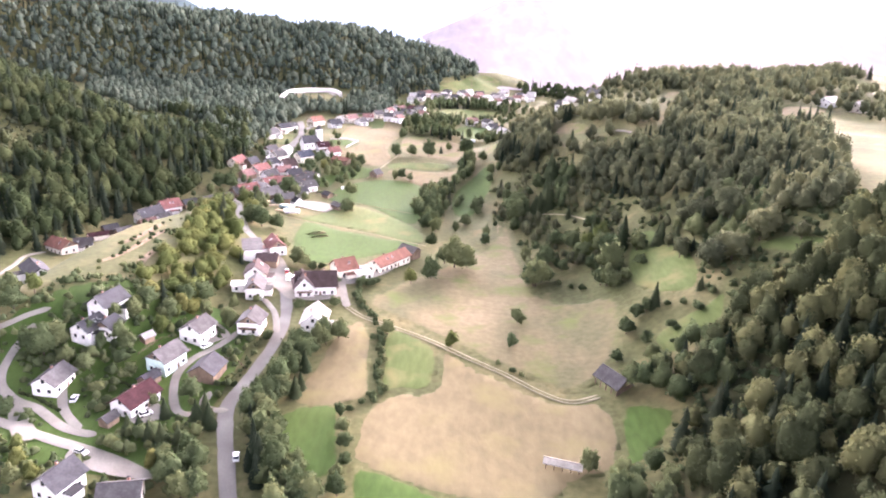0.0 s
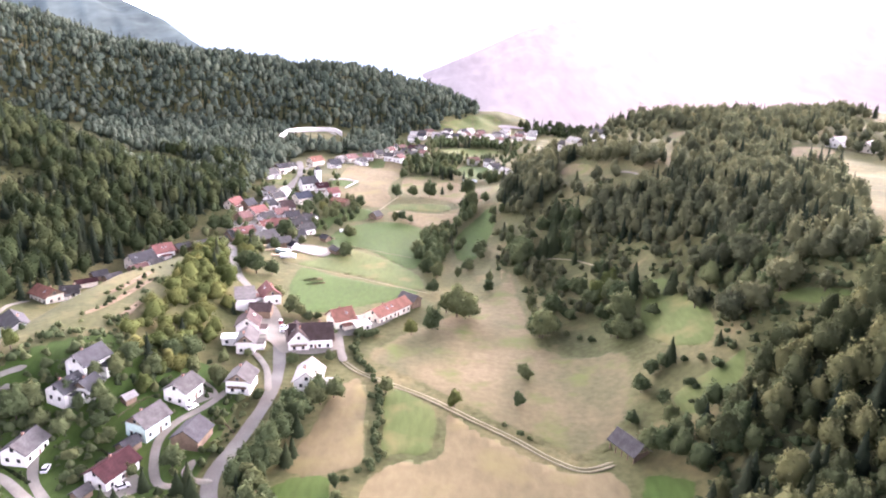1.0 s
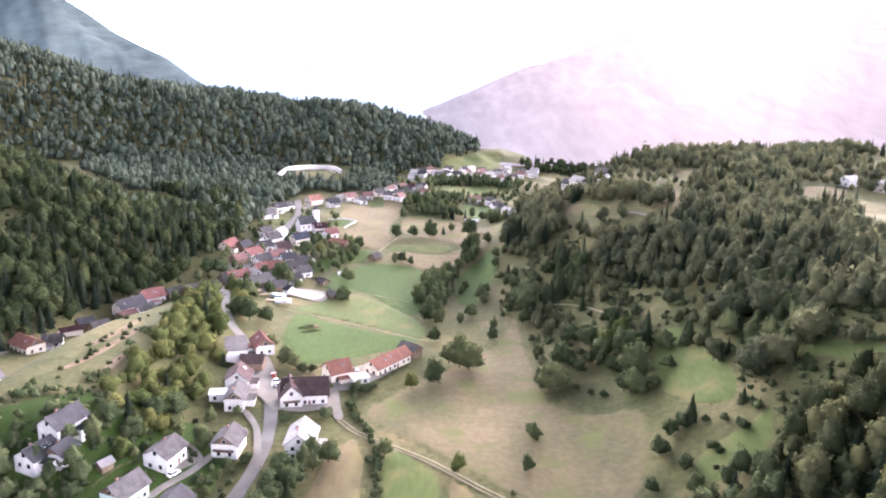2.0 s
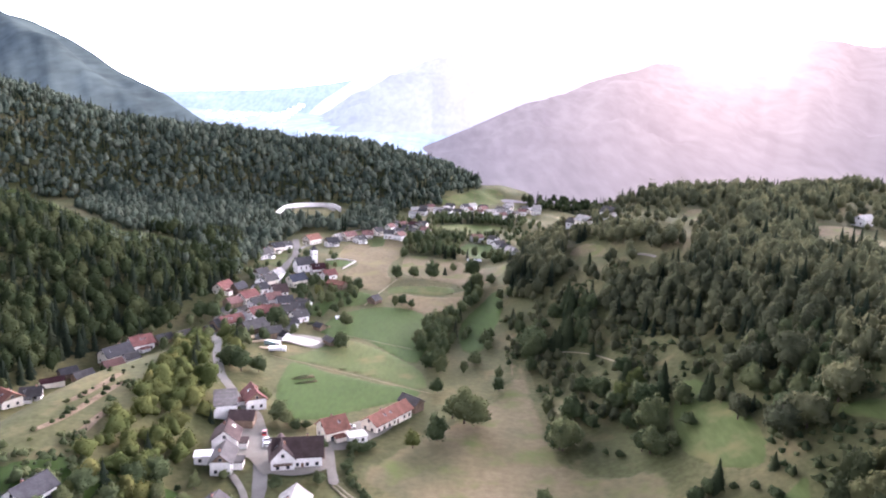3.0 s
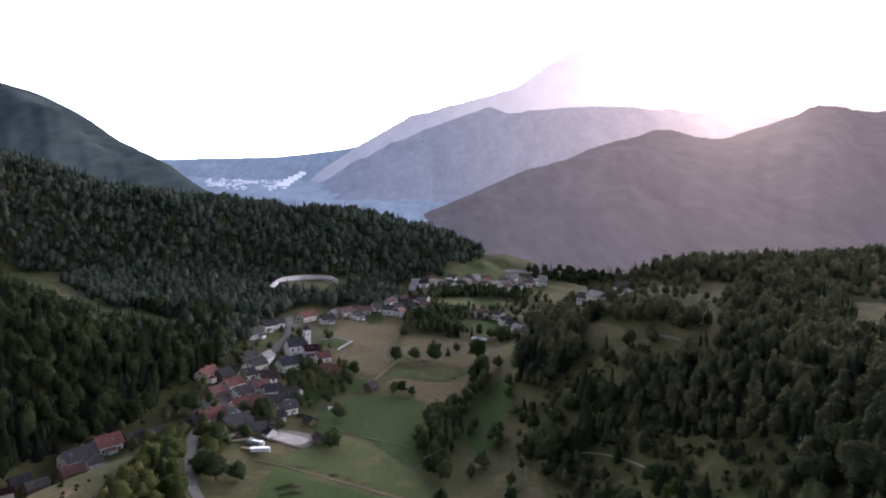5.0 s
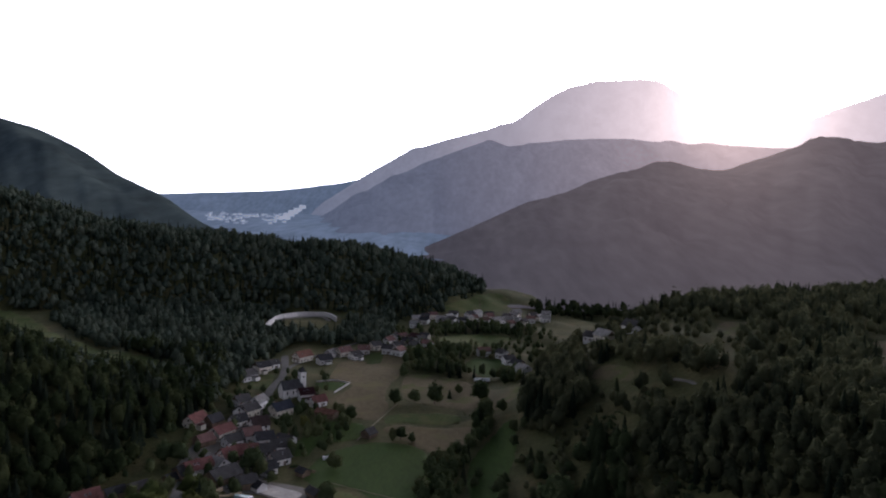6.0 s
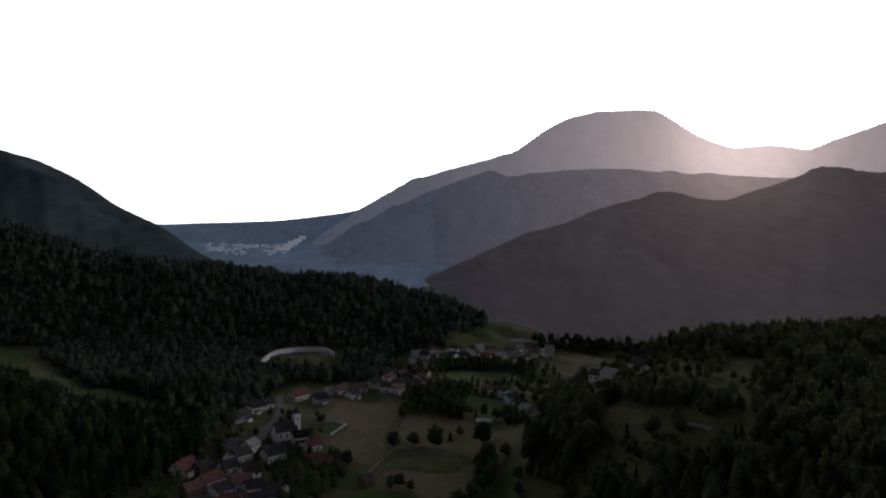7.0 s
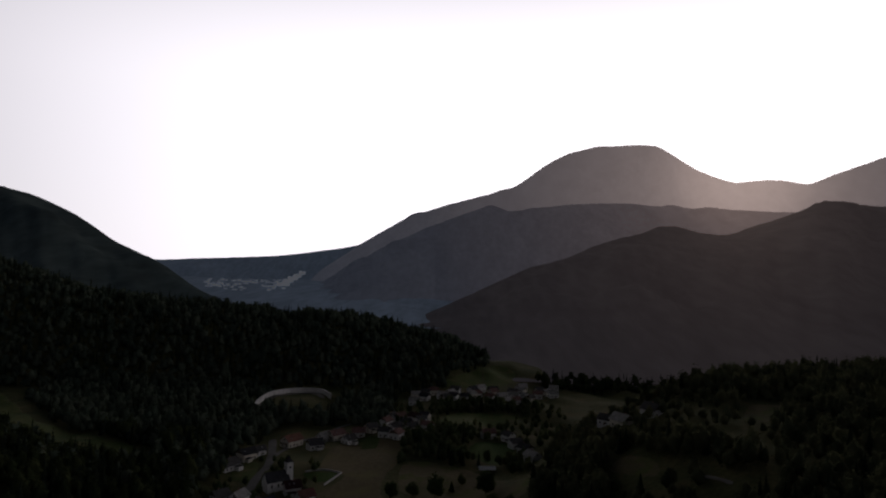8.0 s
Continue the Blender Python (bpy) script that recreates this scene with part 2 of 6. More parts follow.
def rough(x, y, size, seed):
    """Gentle value noise from a few crossed sine waves, about -1 to 1."""
    r = np.random.RandomState(seed)
    out = 0
    for i in range(6):
        a, p = r.uniform(0, math.tau), r.uniform(0, math.tau)
        f = math.tau / size * r.uniform(0.6, 1.7)
        out = out + np.sin((x * math.cos(a) + y * math.sin(a)) * f + p)
    return out / 3.2


CREST_X = (-1200, -900, -681, -597, -514, -429, -294, -243, -159, -92, -41, -7, 28, 60)
CREST_Z = (230, 180, 132, 110, 86, 80, 72, 63, 66, 52, 42, 30, 6, 0)


def ground_z(x, y):
    x, y = np.asarray(x, float), np.asarray(y, float)
    z = -7 * np.exp(-((y - 470) / 120) ** 2) - 2 * smooth(260, 180, y)
    # knoll with the hay meadow
    brow = x - np.interp(y, (240, 300, 330, 370, 410, 450), (-166, -163, -159, -150, -136, -118))
    east = np.exp(-0.5 * (np.maximum(x + 128, 0) / 19.0) ** 2)
    z = z + 13.5 * east * smooth(-22, 12, brow) * np.exp(-0.5 * (np.maximum(y - 310, 0) / 75) ** 2) * smooth(193, 250, y)
    z = z - 8 * np.exp(-((x + 186) / 34) ** 2 - ((y - 375) / 75) ** 2) * smooth(8, -14, brow)
    # near wooded hill
    u = softplus(-(x + 165) - 0.2 * np.abs(y - 505), 12)
    v = y - (505 + 0.12 * u)
    w = np.where(v < 0, 75 + 0.6 * u, 70 + 0.3 * u)
    z = z + 0.31 * u * np.exp(-(v / w) ** 2)
    z = z + 0.10 * softplus(-(x + 240), 25) * smooth(700, 350, y)
    # far wooded hill behind the village
    yc = 1130 + 0.05 * x
    c = np.interp(x, CREST_X, CREST_Z)
    d = (y - yc) / np.where(y < yc, 215, 500)
    rise = np.clip(1 - d * d, 0, 1) ** 1.3
    z = z + c * rise + 22 * rough(x, y + 0.4 * x, 190, 33) * rise * (1 - rise) * smooth(20, 60, c)
    # terrace and slope on the sunny side
    x0 = np.interp(y, (0, 190, 250, 315, 345, 380, 430, 470, 540, 585, 615, 650, 720, 820, 1000, 2000), (74, 62, 58, 60, 52, 46, 32, 22, 14, 18, 28, 42, 110, 300, 1500, 6000))
    s = softplus(0.55 * (x - x0), 4)
    z = z + s - 0.95 * softplus(s - 60, 5)
    # meadow rise past the last houses
    z = z + 16 * np.exp(-((x - 60) / 60) ** 2 - ((y - 1090) / 70) ** 2)
    # bench with the hairpin road
    z = z + 5 * np.exp(-((x + 158) / 42) ** 2 - ((y - 872) / 45) ** 2)
    z = z + 45 * smooth(1500, 3000, y) * smooth(0.0, -0.12, x / np.maximum(y, 1))
    far = smooth(150, 500, np.hypot(x, y - 350))
    z = z + rough(x, y, 60, 3) * (0.35 + 1.6 * far) * smooth(0, 40, np.abs(x + 20)) + rough(x, y, 230, 5) * 3 * far * smooth(1100, 700, y)
    return z

# ---- plan of the fields, lanes and houses (metres) ----
FIELDS = {}
FIELDS["stubble_near"] = ("stubble", [(-24, 182), (-23, 194), (-13, 208), (-1, 211), (1, 237), (14, 225), (31, 212), (43, 205), (54, 206), (58, 195), (56, 179), (52, 169), (42, 166), (30, 155), (6, 156), (-23, 170)])
FIELDS["green_corner"] = ("lush", [(61, 201), (69, 200), (76, 193), (69, 181), (59, 171), (55, 173)])
FIELDS["green_front"] = ("lush", [(-22, 169), (6, 155), (14, 141), (-20, 139), (-21, 155)])
FIELDS["green_strip"] = ("grass", [(-23, 249), (-17, 253), (0, 237), (-2, 212), (-14, 209), (-20, 198), (-20, 223)])
FIELDS["stubble_left"] = ("stubble", [(-47, 203), (-43, 225), (-39, 249), (-31, 259), (-26, 244), (-22, 208), (-31, 198), (-43, 196)])
FIELDS["green_left"] = ("lush", [(-51, 188), (-45, 196), (-31, 197), (-27, 166), (-33, 161), (-45, 173)])
FIELDS["dry_slope"] = ("dry", [(-34, 277), (-21, 302), (20, 361), (33, 404), (40, 400), (45.7, 294.9), (75.5, 280.6), (70.9, 239.4), (56, 216), (44, 210), (31, 221), (16, 230), (-13, 257)])
FIELDS["meadow_low"] = ("lush", [(-79, 346), (-83, 394), (-67, 389), (-37, 372), (-12, 360), (-37, 335), (-62, 320)])
FIELDS["meadow_mid"] = ("grass", [(-77, 418), (-64, 439), (-50, 436), (-17, 398), (-12, 363), (-37, 377), (-68, 394), (-86, 399)])
FIELDS["meadow_up"] = ("lush", [(-80, 457), (-72, 493), (-42, 512), (-15, 490), (-17, 402), (-51, 441), (-67, 438)])
FIELDS["stubble_up"] = ("stubble", [(-94, 698), (-77, 712), (-53, 717), (-42, 664), (-50, 617), (-49, 591), (-45, 572), (-50, 547), (-65, 548), (-84, 567), (-90, 580), (-79, 616), (-99, 634)])
FIELDS["stubble_mid"] = ("dry", [(-40, 653), (-18, 658), (12, 636), (43.5, 581.3), (39, 563.4), (20.4, 552.7), (5, 557), (-1, 571), (-36, 587), (-43, 619)])
FIELDS["green_mid"] = ("grass", [(-46, 558), (-22, 564), (-1, 562), (3, 549), (-7, 541), (-32, 543), (-46, 541)])
FIELDS["stubble_low"] = ("stubble", [(-47, 530), (-43, 539), (-32, 541), (-11, 537), (11, 536), (1, 495), (-13, 494), (-22, 501), (-33, 514)])
FIELDS["green_far"] = ("grass", [(-20, 782), (-3, 830), (52, 833), (57, 820), (14, 773)])
FIELDS["green_far2"] = ("lush", [(5, 683), (13, 715), (39, 720), (41, 672), (21, 651)])
FIELDS["green_vill"] = ("grass", [(-83, 706), (-68, 715), (-60, 708), (-64, 683), (-78, 685)])
FIELDS["garden"] = ("grass", [(-152, 608), (-155, 642), (-140, 640), (-135, 599)])
FIELDS["churchyard"] = ("lush", [(-107, 616), (-87, 623), (-80, 618), (-88, 600), (-99, 605)])
FIELDS["garden_low"] = ("lush", [(-96, 486), (-91, 520), (-84, 540), (-64, 543), (-54, 528), (-60, 512), (-78, 502), (-82, 484)])
FIELDS["terrace_field"] = ("dry", [(79.1, 531.4), (88.1, 545.6), (101.4, 523.9), (97.7, 502.3)])
FIELDS["meadow_rise"] = ("grass", [(-26, 950), (-5, 983), (42, 1068), (72, 1037), (54, 985), (10, 947)])
FIELDS["terrace_far"] = ("dry", [(158.7, 549.9), (175, 587), (200, 588), (184, 557)])
FIELDS["terrace_far2"] = ("dry", [(227, 506), (243, 531), (277, 535), (262, 509)])
FIELDS["slope_green"] = ("lush", [(6, 430), (5, 482), (30.7, 533.6), (33.7, 493.6), (19, 431)])
FIELDS["dirt_slope"] = ("stubble", [(31, 408), (36, 406), (37.4, 366.9), (41.6, 329), (43.6, 296.3), (31, 295), (30, 333), (29, 363)])
FIELDS["slope_lawn"] = ("grass", [(89.5, 324.7), (100.6, 330.8), (108, 301.8), (102.4, 260.9), (91, 259.7), (80.9, 283.3)])
FIELDS["slope_lawn2"] = ("grass", [(79, 236.4), (96.4, 242.9), (106.6, 245.9), (99.1, 227.9), (80.7, 220.4)])
FIELDS["clearing"] = ("grass", [(121.7, 273), (134.7, 269.2), (145.3, 250.3), (141.9, 240.6), (131.4, 252.8)])
LANES = {}
LANES["main"] = (4.8, [(-45, 130), (-53, 152), (-57, 164), (-63, 182), (-66, 195), (-64, 208), (-62, 225), (-61, 240), (-62, 259), (-67, 281), (-75, 305), (-85, 328), (-97, 345), (-107, 360), (-119, 392), (-141, 455)])
LANES["street"] = (4.6, [(-142, 449), (-143, 459), (-146, 498), (-141, 518), (-130, 532), (-130, 567), (-133, 604), (-134, 643), (-149, 707)])
LANES["branch"] = (4, [(-134, 643), (-131, 683), (-121, 712), (-109, 737), (-94, 767)])
LANES["lane"] = (4, [(-39, 271), (-45, 296), (-45, 312), (-29, 331)])
LANES["track"] = (2.6, [(-39, 271), (-31, 262), (-17, 253), (-3, 244), (12, 231), (25, 221), (36, 211), (45, 206), (55, 209)])
LANES["west1"] = (3.4, [(-165, 220), (-155, 224), (-148, 230), (-142, 234)])
LANES["west2"] = (3.8, [(-144, 226), (-144, 220), (-145, 214), (-144, 205), (-140, 198), (-132, 192), (-123, 188), (-112, 180), (-105, 177), (-99, 176)])
LANES["west3"] = (4.2, [(-150, 184), (-136, 182), (-124, 178), (-116, 175), (-108, 172), (-95, 168), (-86, 164), (-76, 158)])
LANES["drive1"] = (3.4, [(-123, 203), (-119, 195), (-114, 187), (-105, 178)])
LANES["drive2"] = (3.2, [(-76, 244), (-80, 232), (-86, 221), (-88, 211), (-85, 199), (-80, 190), (-74, 189)])
LANES["drive3"] = (3.4, [(-74, 202), (-74, 196), (-71, 192), (-65, 192)])
LANES["drive4"] = (3, [(-75, 274), (-67, 261), (-62, 244)])
LANES["path"] = (1.4, [(-94, 400), (-67, 391), (-37, 374), (-9, 359)])
LANES["terrace_lane"] = (3, [(113, 484), (117.5, 474), (120, 466)])
LANES["west_up"] = (2.6, [(-196, 273), (-198, 300), (-202, 319), (-199, 331)])
LANES["path_up"] = (1.3, [(-65, 449), (-48, 440), (-31, 432), (-21, 427)])
LANES["path_mid"] = (2, [(-59, 511), (-46, 563), (-41, 578)])
LANES["path_slope"] = (1.5, [(38, 407), (55, 405), (70.1, 386.3), (80.3, 363.1)])
BANKS = [[(-142, 273), (-138, 284), (-136, 302), (-134, 323)], [(-126, 270), (-127, 286), (-126, 296)], [(-144, 298), (-141, 312), (-140, 333)], [(-187, 384), (-146, 336), (-137, 348)]]
NEAR_HOUSES = [
    (-97, 152, 72, 9.5, 8, 4.5, 7.5, 'slate', 'white'),
    (-117, 225.5, 80, 7, 6.5, 3.8, 6.0, 'slate', 'white'),
    (-79, 148, 12, 9.5, 9, 4, 7, 'grey', 'white'),
    (-124, 200, 85, 10.5, 8, 4, 6.5, 'grey', 'white'),
    (-94, 192, 70, 12.5, 8, 4, 6.5, 'maroon', 'white'),
    (-93, 215, 69, 10.5, 8, 5, 8, 'grey', 'green'),
    (-89, 235, 76, 10, 8.5, 5, 7.5, 'grey', 'white'),
    (-78, 212, 82, 10, 9, 3.5, 6.5, 'slate', 'wood'),
    (-123, 223.5, 74, 9.5, 7.5, 4, 6.5, 'slate', 'white'),
    (-121, 234.8, 72, 11.5, 8, 5, 8, 'slate', 'white'),
    (-72, 246, 88, 9.5, 8.5, 5, 8, 'grey', 'white'),
    (-79, 278, 96, 11, 7, 5, 8, 'grey', 'white'),
    (-48, 248, 92, 12, 9, 6, 9.5, 'pale', 'white'),
    (-55, 287, 12, 17.0, 10, 5, 9.5, 'brown', 'white'),
]
NEAR_HOUSES += [
    (-60, 284, -73, 10.7, 8, 5, 9.2, 'brown', 'white'),
    (-83, 294, 98, 9.5, 9, 5, 8.5, 'brown', 'white'),
    (-83, 314, 5, 9.5, 9, 4, 6, 'brown', 'wood'),
    (-84, 334, -62, 11, 8, 4.5, 8, 'red', 'white'),
    (-46, 309, 36, 9.5, 9, 4.5, 8, 'orange', 'white'),
    (-26, 324, 56, 22.9, 8, 4, 6.5, 'orange', 'white'),
    (-17, 340, -37, 9.5, 6, 4, 6, 'grey', 'wood'),
]
OUTBUILDINGS = [
    (-98, 182, 70, 4.5, 3.5, 2.4, 3.6, 'grey', 'wood'),
    (-104, 226, 60, 4, 3, 2.2, 3.2, 'pale', 'wood'),
    (-95, 205, 69, 6, 4.5, 2.6, 4.0, 'slate', 'wood'),
]
KNOLL_HOUSES = [
    (-177, 404, 60, 15, 9, 4.5, 8, 'slate', 'white'),
    (-170, 418, 50, 11.5, 9, 4.5, 8, 'red', 'white'),
    (-171, 388, 50, 9.5, 7, 3.5, 6, 'rose', 'wood'),
    (-166, 398, 50, 7, 6, 3, 5, 'grey', 'white'),
    (-180, 376, 55, 9, 6, 3, 5, 'grey', 'wood'),
    (-189, 379, 50, 8, 6, 3, 5, 'slate', 'wood'),
    (-189, 365, 40, 10, 5, 3, 4.2, 'maroon', 'white'),
    (-194, 337, -29, 13, 9, 4, 7, 'orange', 'white'),
    (-188, 347, 20, 8, 7, 3, 5.5, 'grey', 'white'),
    (-161, 427, 50, 9, 7, 3, 5, 'slate', 'wood'),
    (-152, 432, 50, 9, 7, 3, 5, 'grey', 'wood'),
    (-172, 277, -46, 15, 8, 4, 6.5, 'slate', 'white'),
]
VILLAGE_HOUSES = [
    (-158, 522, 74, 13.3, 9, 4, 7.5, 'red', 'white'),
    (-148, 525, 62, 9.5, 8, 4, 7.5, 'slate', 'wood'),
    (-137, 507, 63, 12.9, 9, 5, 8, 'red', 'white'),
    (-131, 452, 47, 13.3, 9, 5, 8, 'red', 'white'),
    (-124, 459, -35, 12.6, 8, 4, 7, 'pale', 'white'),
    (-135, 449, 48, 10.9, 10, 4, 7, 'grey', 'wood'),
    (-114, 439, 55, 14.8, 11, 4, 7.5, 'grey', 'wood'),
    (-121, 471, 50, 9.5, 9, 4, 7.5, 'red', 'white'),
    (-113, 476, 17, 10.1, 9, 4.5, 8, 'red', 'white'),
    (-107, 466, 34, 10.1, 9, 4, 7, 'grey', 'white'),
    (-104, 479, 18, 9.5, 8, 5, 8, 'grey', 'white'),
    (-118, 517, 34, 9.5, 9, 6, 10, 'brown', 'white'),
    (-119, 504, 40, 9.8, 8, 5, 8, 'rose', 'white'),
]
VILLAGE_HOUSES += [
    (-110, 498, 30, 9.5, 8, 5, 8, 'slate', 'white'),
    (-99, 491, 10, 9.5, 8, 4, 7, 'grey', 'white'),
    (-114, 552, 52, 13.4, 9, 5, 8.5, 'navy', 'white'),
    (-132, 545, 57, 10.1, 8, 5, 8, 'grey', 'white'),
    (-131, 562, 73, 10.0, 8, 5, 8, 'pale', 'white'),
    (-143, 564, 53, 9.5, 8, 4, 7, 'grey', 'white'),
    (-137, 545, 91, 11.1, 8, 4, 7, 'grey', 'white'),
    (-158, 625, 64, 15, 9, 4, 7.5, 'grey', 'white'),
    (-153, 650, 52, 11.4, 9, 5, 8, 'slate', 'white'),
    (-147, 658, 44, 9.5, 7, 4, 6.5, 'grey', 'white'),
    (-104, 581, 29, 9.5, 8, 5, 8, 'maroon', 'white'),
    (-93, 568, 41, 9.5, 7, 4, 7, 'red', 'white'),
    (-84, 550, -23, 13.6, 7, 2.8, 4.6, 'orange', 'wood'),
]
VILLAGE_HOUSES += [
    (-130, 690, 57, 15.0, 9, 5, 8.5, 'orange', 'white'),
    (-110, 680, 33, 10.6, 9, 4, 7.5, 'slate', 'white'),
    (-99, 710, 51, 13.0, 9, 5, 8, 'rose', 'white'),
    (-53, 519, 56, 7.1, 7, 2.5, 5, 'grey', 'wood'),
    (-68, 431, -48, 8.2, 5, 2.5, 4, 'grey', 'wood'),
    (-95, 434, -37, 5, 6, 3, 5, 'slate', 'white'),
    (-102, 436, 30, 9.5, 9, 4, 6.5, 'grey', 'wood'),
    (-127, 495, 50, 9.5, 8, 4, 7, 'grey', 'white'),
    (-95, 473, 42, 9.5, 8, 4, 7, 'grey', 'white'),
    (-98, 458, 42, 9.5, 7, 3.5, 6, 'slate', 'white'),
    (-98, 499, -24, 9.5, 8, 4, 6.5, 'grey', 'white'),
    (-143, 495, 55, 9.5, 8, 3.5, 6.5, 'rose', 'wood'),
    (-134, 528, 50, 9.5, 8, 4, 7, 'slate', 'white'),
]
VILLAGE_HOUSES += [
    (-108, 706, 58, 10.3, 8, 4, 7, 'pale', 'white'),
    (-87, 699, 55, 10.0, 8, 4, 7, 'grey', 'white'),
    (-82, 716, 11, 9.5, 8, 4, 7, 'rose', 'white'),
    (-73, 725, 40, 9.5, 8, 4, 7, 'grey', 'white'),
    (-141, 443, 55, 5, 6, 2.5, 4.5, 'slate', 'wood'),
    (-79, 457, -37, 5.6, 5, 2.4, 4, 'slate', 'wood'),
]
FAR_HOUSES = [
    (-64, 753, 64, 11, 8, 5, 7.5, 'rose', 'white'),
    (-61, 784, 75, 11, 8, 5, 7.5, 'slate', 'white'),
    (-54, 739, 27, 8.5, 8, 5, 7.5, 'grey', 'white'),
    (-54, 785, 46, 9.6, 8, 5, 7.5, 'rose', 'white'),
    (-47, 757, -4, 8.5, 8, 5, 7.5, 'slate', 'white'),
    (-41, 739, 28, 8.5, 8, 5, 7.5, 'grey', 'white'),
    (-41, 781, -42, 10.0, 8, 5, 7.5, 'maroon', 'white'),
    (-35, 767, 33, 8.5, 8, 5, 7.5, 'grey', 'white'),
    (-32, 784, -26, 8.5, 8, 5, 7.5, 'slate', 'white'),
    (-51, 710, 67, 11, 8, 5, 7.5, 'rose', 'white'),
    (-61, 711, -6, 8.5, 8, 5, 7.5, 'grey', 'white'),
    (-28, 743, -37, 8.5, 8, 5, 7.5, 'rose', 'white'),
    (-46, 869, -15, 10.6, 8, 5, 7.5, 'pale', 'white'),
]
FAR_HOUSES += [
    (-37, 916, -10, 9.5, 8, 5, 7.5, 'grey', 'white'),
    (-29, 921, 21, 9.1, 8, 5, 7.5, 'rose', 'white'),
    (-18, 902, -27, 11.0, 8, 5, 7.5, 'pale', 'white'),
    (-7, 893, -27, 9.3, 8, 5, 7.5, 'grey', 'white'),
    (5, 883, 8, 9.0, 8, 5, 7.5, 'slate', 'white'),
    (12, 908, 49, 10.6, 8, 5, 7.5, 'pale', 'white'),
    (23, 948, 46, 11, 8, 5, 7.5, 'pale', 'white'),
    (33, 896, -48, 11, 8, 5, 7.5, 'rose', 'white'),
    (44, 897, 31, 10.0, 8, 5, 7.5, 'pale', 'white'),
    (59, 934, -34, 10.7, 8, 5, 7.5, 'grey', 'white'),
    (48, 878, 50, 11, 8, 5, 7.5, 'pale', 'white'),
    (58, 886, 26, 9.5, 8, 5, 7.5, 'rose', 'white'),
    (67, 937, -32, 10.5, 8, 5, 7.5, 'pale', 'white'),
]
FAR_HOUSES += [
    (74, 898, 59, 11, 8, 5, 7.5, 'grey', 'white'),
    (85, 924, -2, 9.4, 8, 5, 7.5, 'rose', 'white'),
    (96, 942, 55, 11, 8, 5, 7.5, 'pale', 'white'),
    (68, 914, -47, 10.3, 8, 5, 7.5, 'pale', 'white'),
    (23, 736, 26, 11, 8, 5, 7.5, 'rose', 'white'),
    (39, 726, -51, 9.0, 8, 5, 7.5, 'grey', 'white'),
    (43, 705, 24, 9.2, 8, 5, 7.5, 'grey', 'white'),
    (49, 688, -48, 9.4, 8, 5, 7.5, 'slate', 'white'),
    (49, 635, -60, 10.4, 8, 5, 7.5, 'pale', 'white'),
]
TERRACE_HOUSES = [
    (100.5, 597, -59, 12.4, 9, 5, 8.5, 'pale', 'white'),
    (118.3, 592.5, -55, 11.0, 9, 5, 8.5, 'grey', 'white'),
    (99, 636, -45, 9.5, 8, 4, 7, 'grey', 'white'),
    (286, 547, 33, 15, 9, 4, 7, 'pale', 'white'),
    (299, 530, 45, 15, 10, 4, 7.5, 'pale', 'white'),
]

# ---- single trees: x, y, height, kind (b broadleaf, c conifer, s shrub, w yellowing) ----
SLOPE_TREES = [
    (32, 264, 8.1, 'b'), (28, 243, 6.7, 'b'), (5, 240, 7.4, 'w'), (64.5, 227.5, 6.1, 'b'), (-14, 301, 9.1, 'w'), (-5, 309, 13.9, 'b'),
    (6, 326, 19.5, 'b'), (12, 327, 13.0, 'b'), (1, 331, 12.3, 'b'), (-6, 361, 8.9, 'b'), (23, 367, 8.5, 'b'), (7, 393, 7.8, 'b'),
    (13, 406, 8.0, 'b'), (43.7, 304, 16.5, 'b'), (51.4, 330.6, 14.5, 'b'), (42.6, 340.3, 9.6, 'b'), (50.4, 311.2, 7.9, 'b'), (58.2, 321.2, 8.1, 'b'),
    (59.8, 352.9, 10.6, 'b'), (65.2, 343.8, 12.6, 'b'), (71, 329.7, 13.3, 'w'), (76.6, 303.8, 18.6, 'b'), (70.8, 293.6, 11.0, 'b'), (78.3, 335, 14.1, 'w'),
    (77.6, 356, 10.7, 'b'), (88.1, 331, 13.9, 'c'), (91, 315.6, 11.8, 'b'), (100.3, 312, 12.3, 'c'),
]
SLOPE_TREES_UP = [
    (43.8, 414.3, 19.7, 'b'), (62.2, 422.4, 31.1, 'c'), (54, 409, 13.4, 'c'), (39.1, 446.9, 9.5, 'b'), (40.3, 391.4, 9.7, 'b'), (67.2, 441, 21.7, 'c'),
    (69.2, 383.9, 8.2, 'c'), (-16, 424, 13.2, 'b'), (-11, 452, 13.3, 'b'), (-10, 396, 11.7, 'b'), (-5, 389, 10.9, 'b'), (-4, 420, 11.7, 'b'),
    (19.9, 440.2, 10.9, 'b'), (10, 460, 7.5, 'b'), (24, 384, 8.2, 'b'),
]
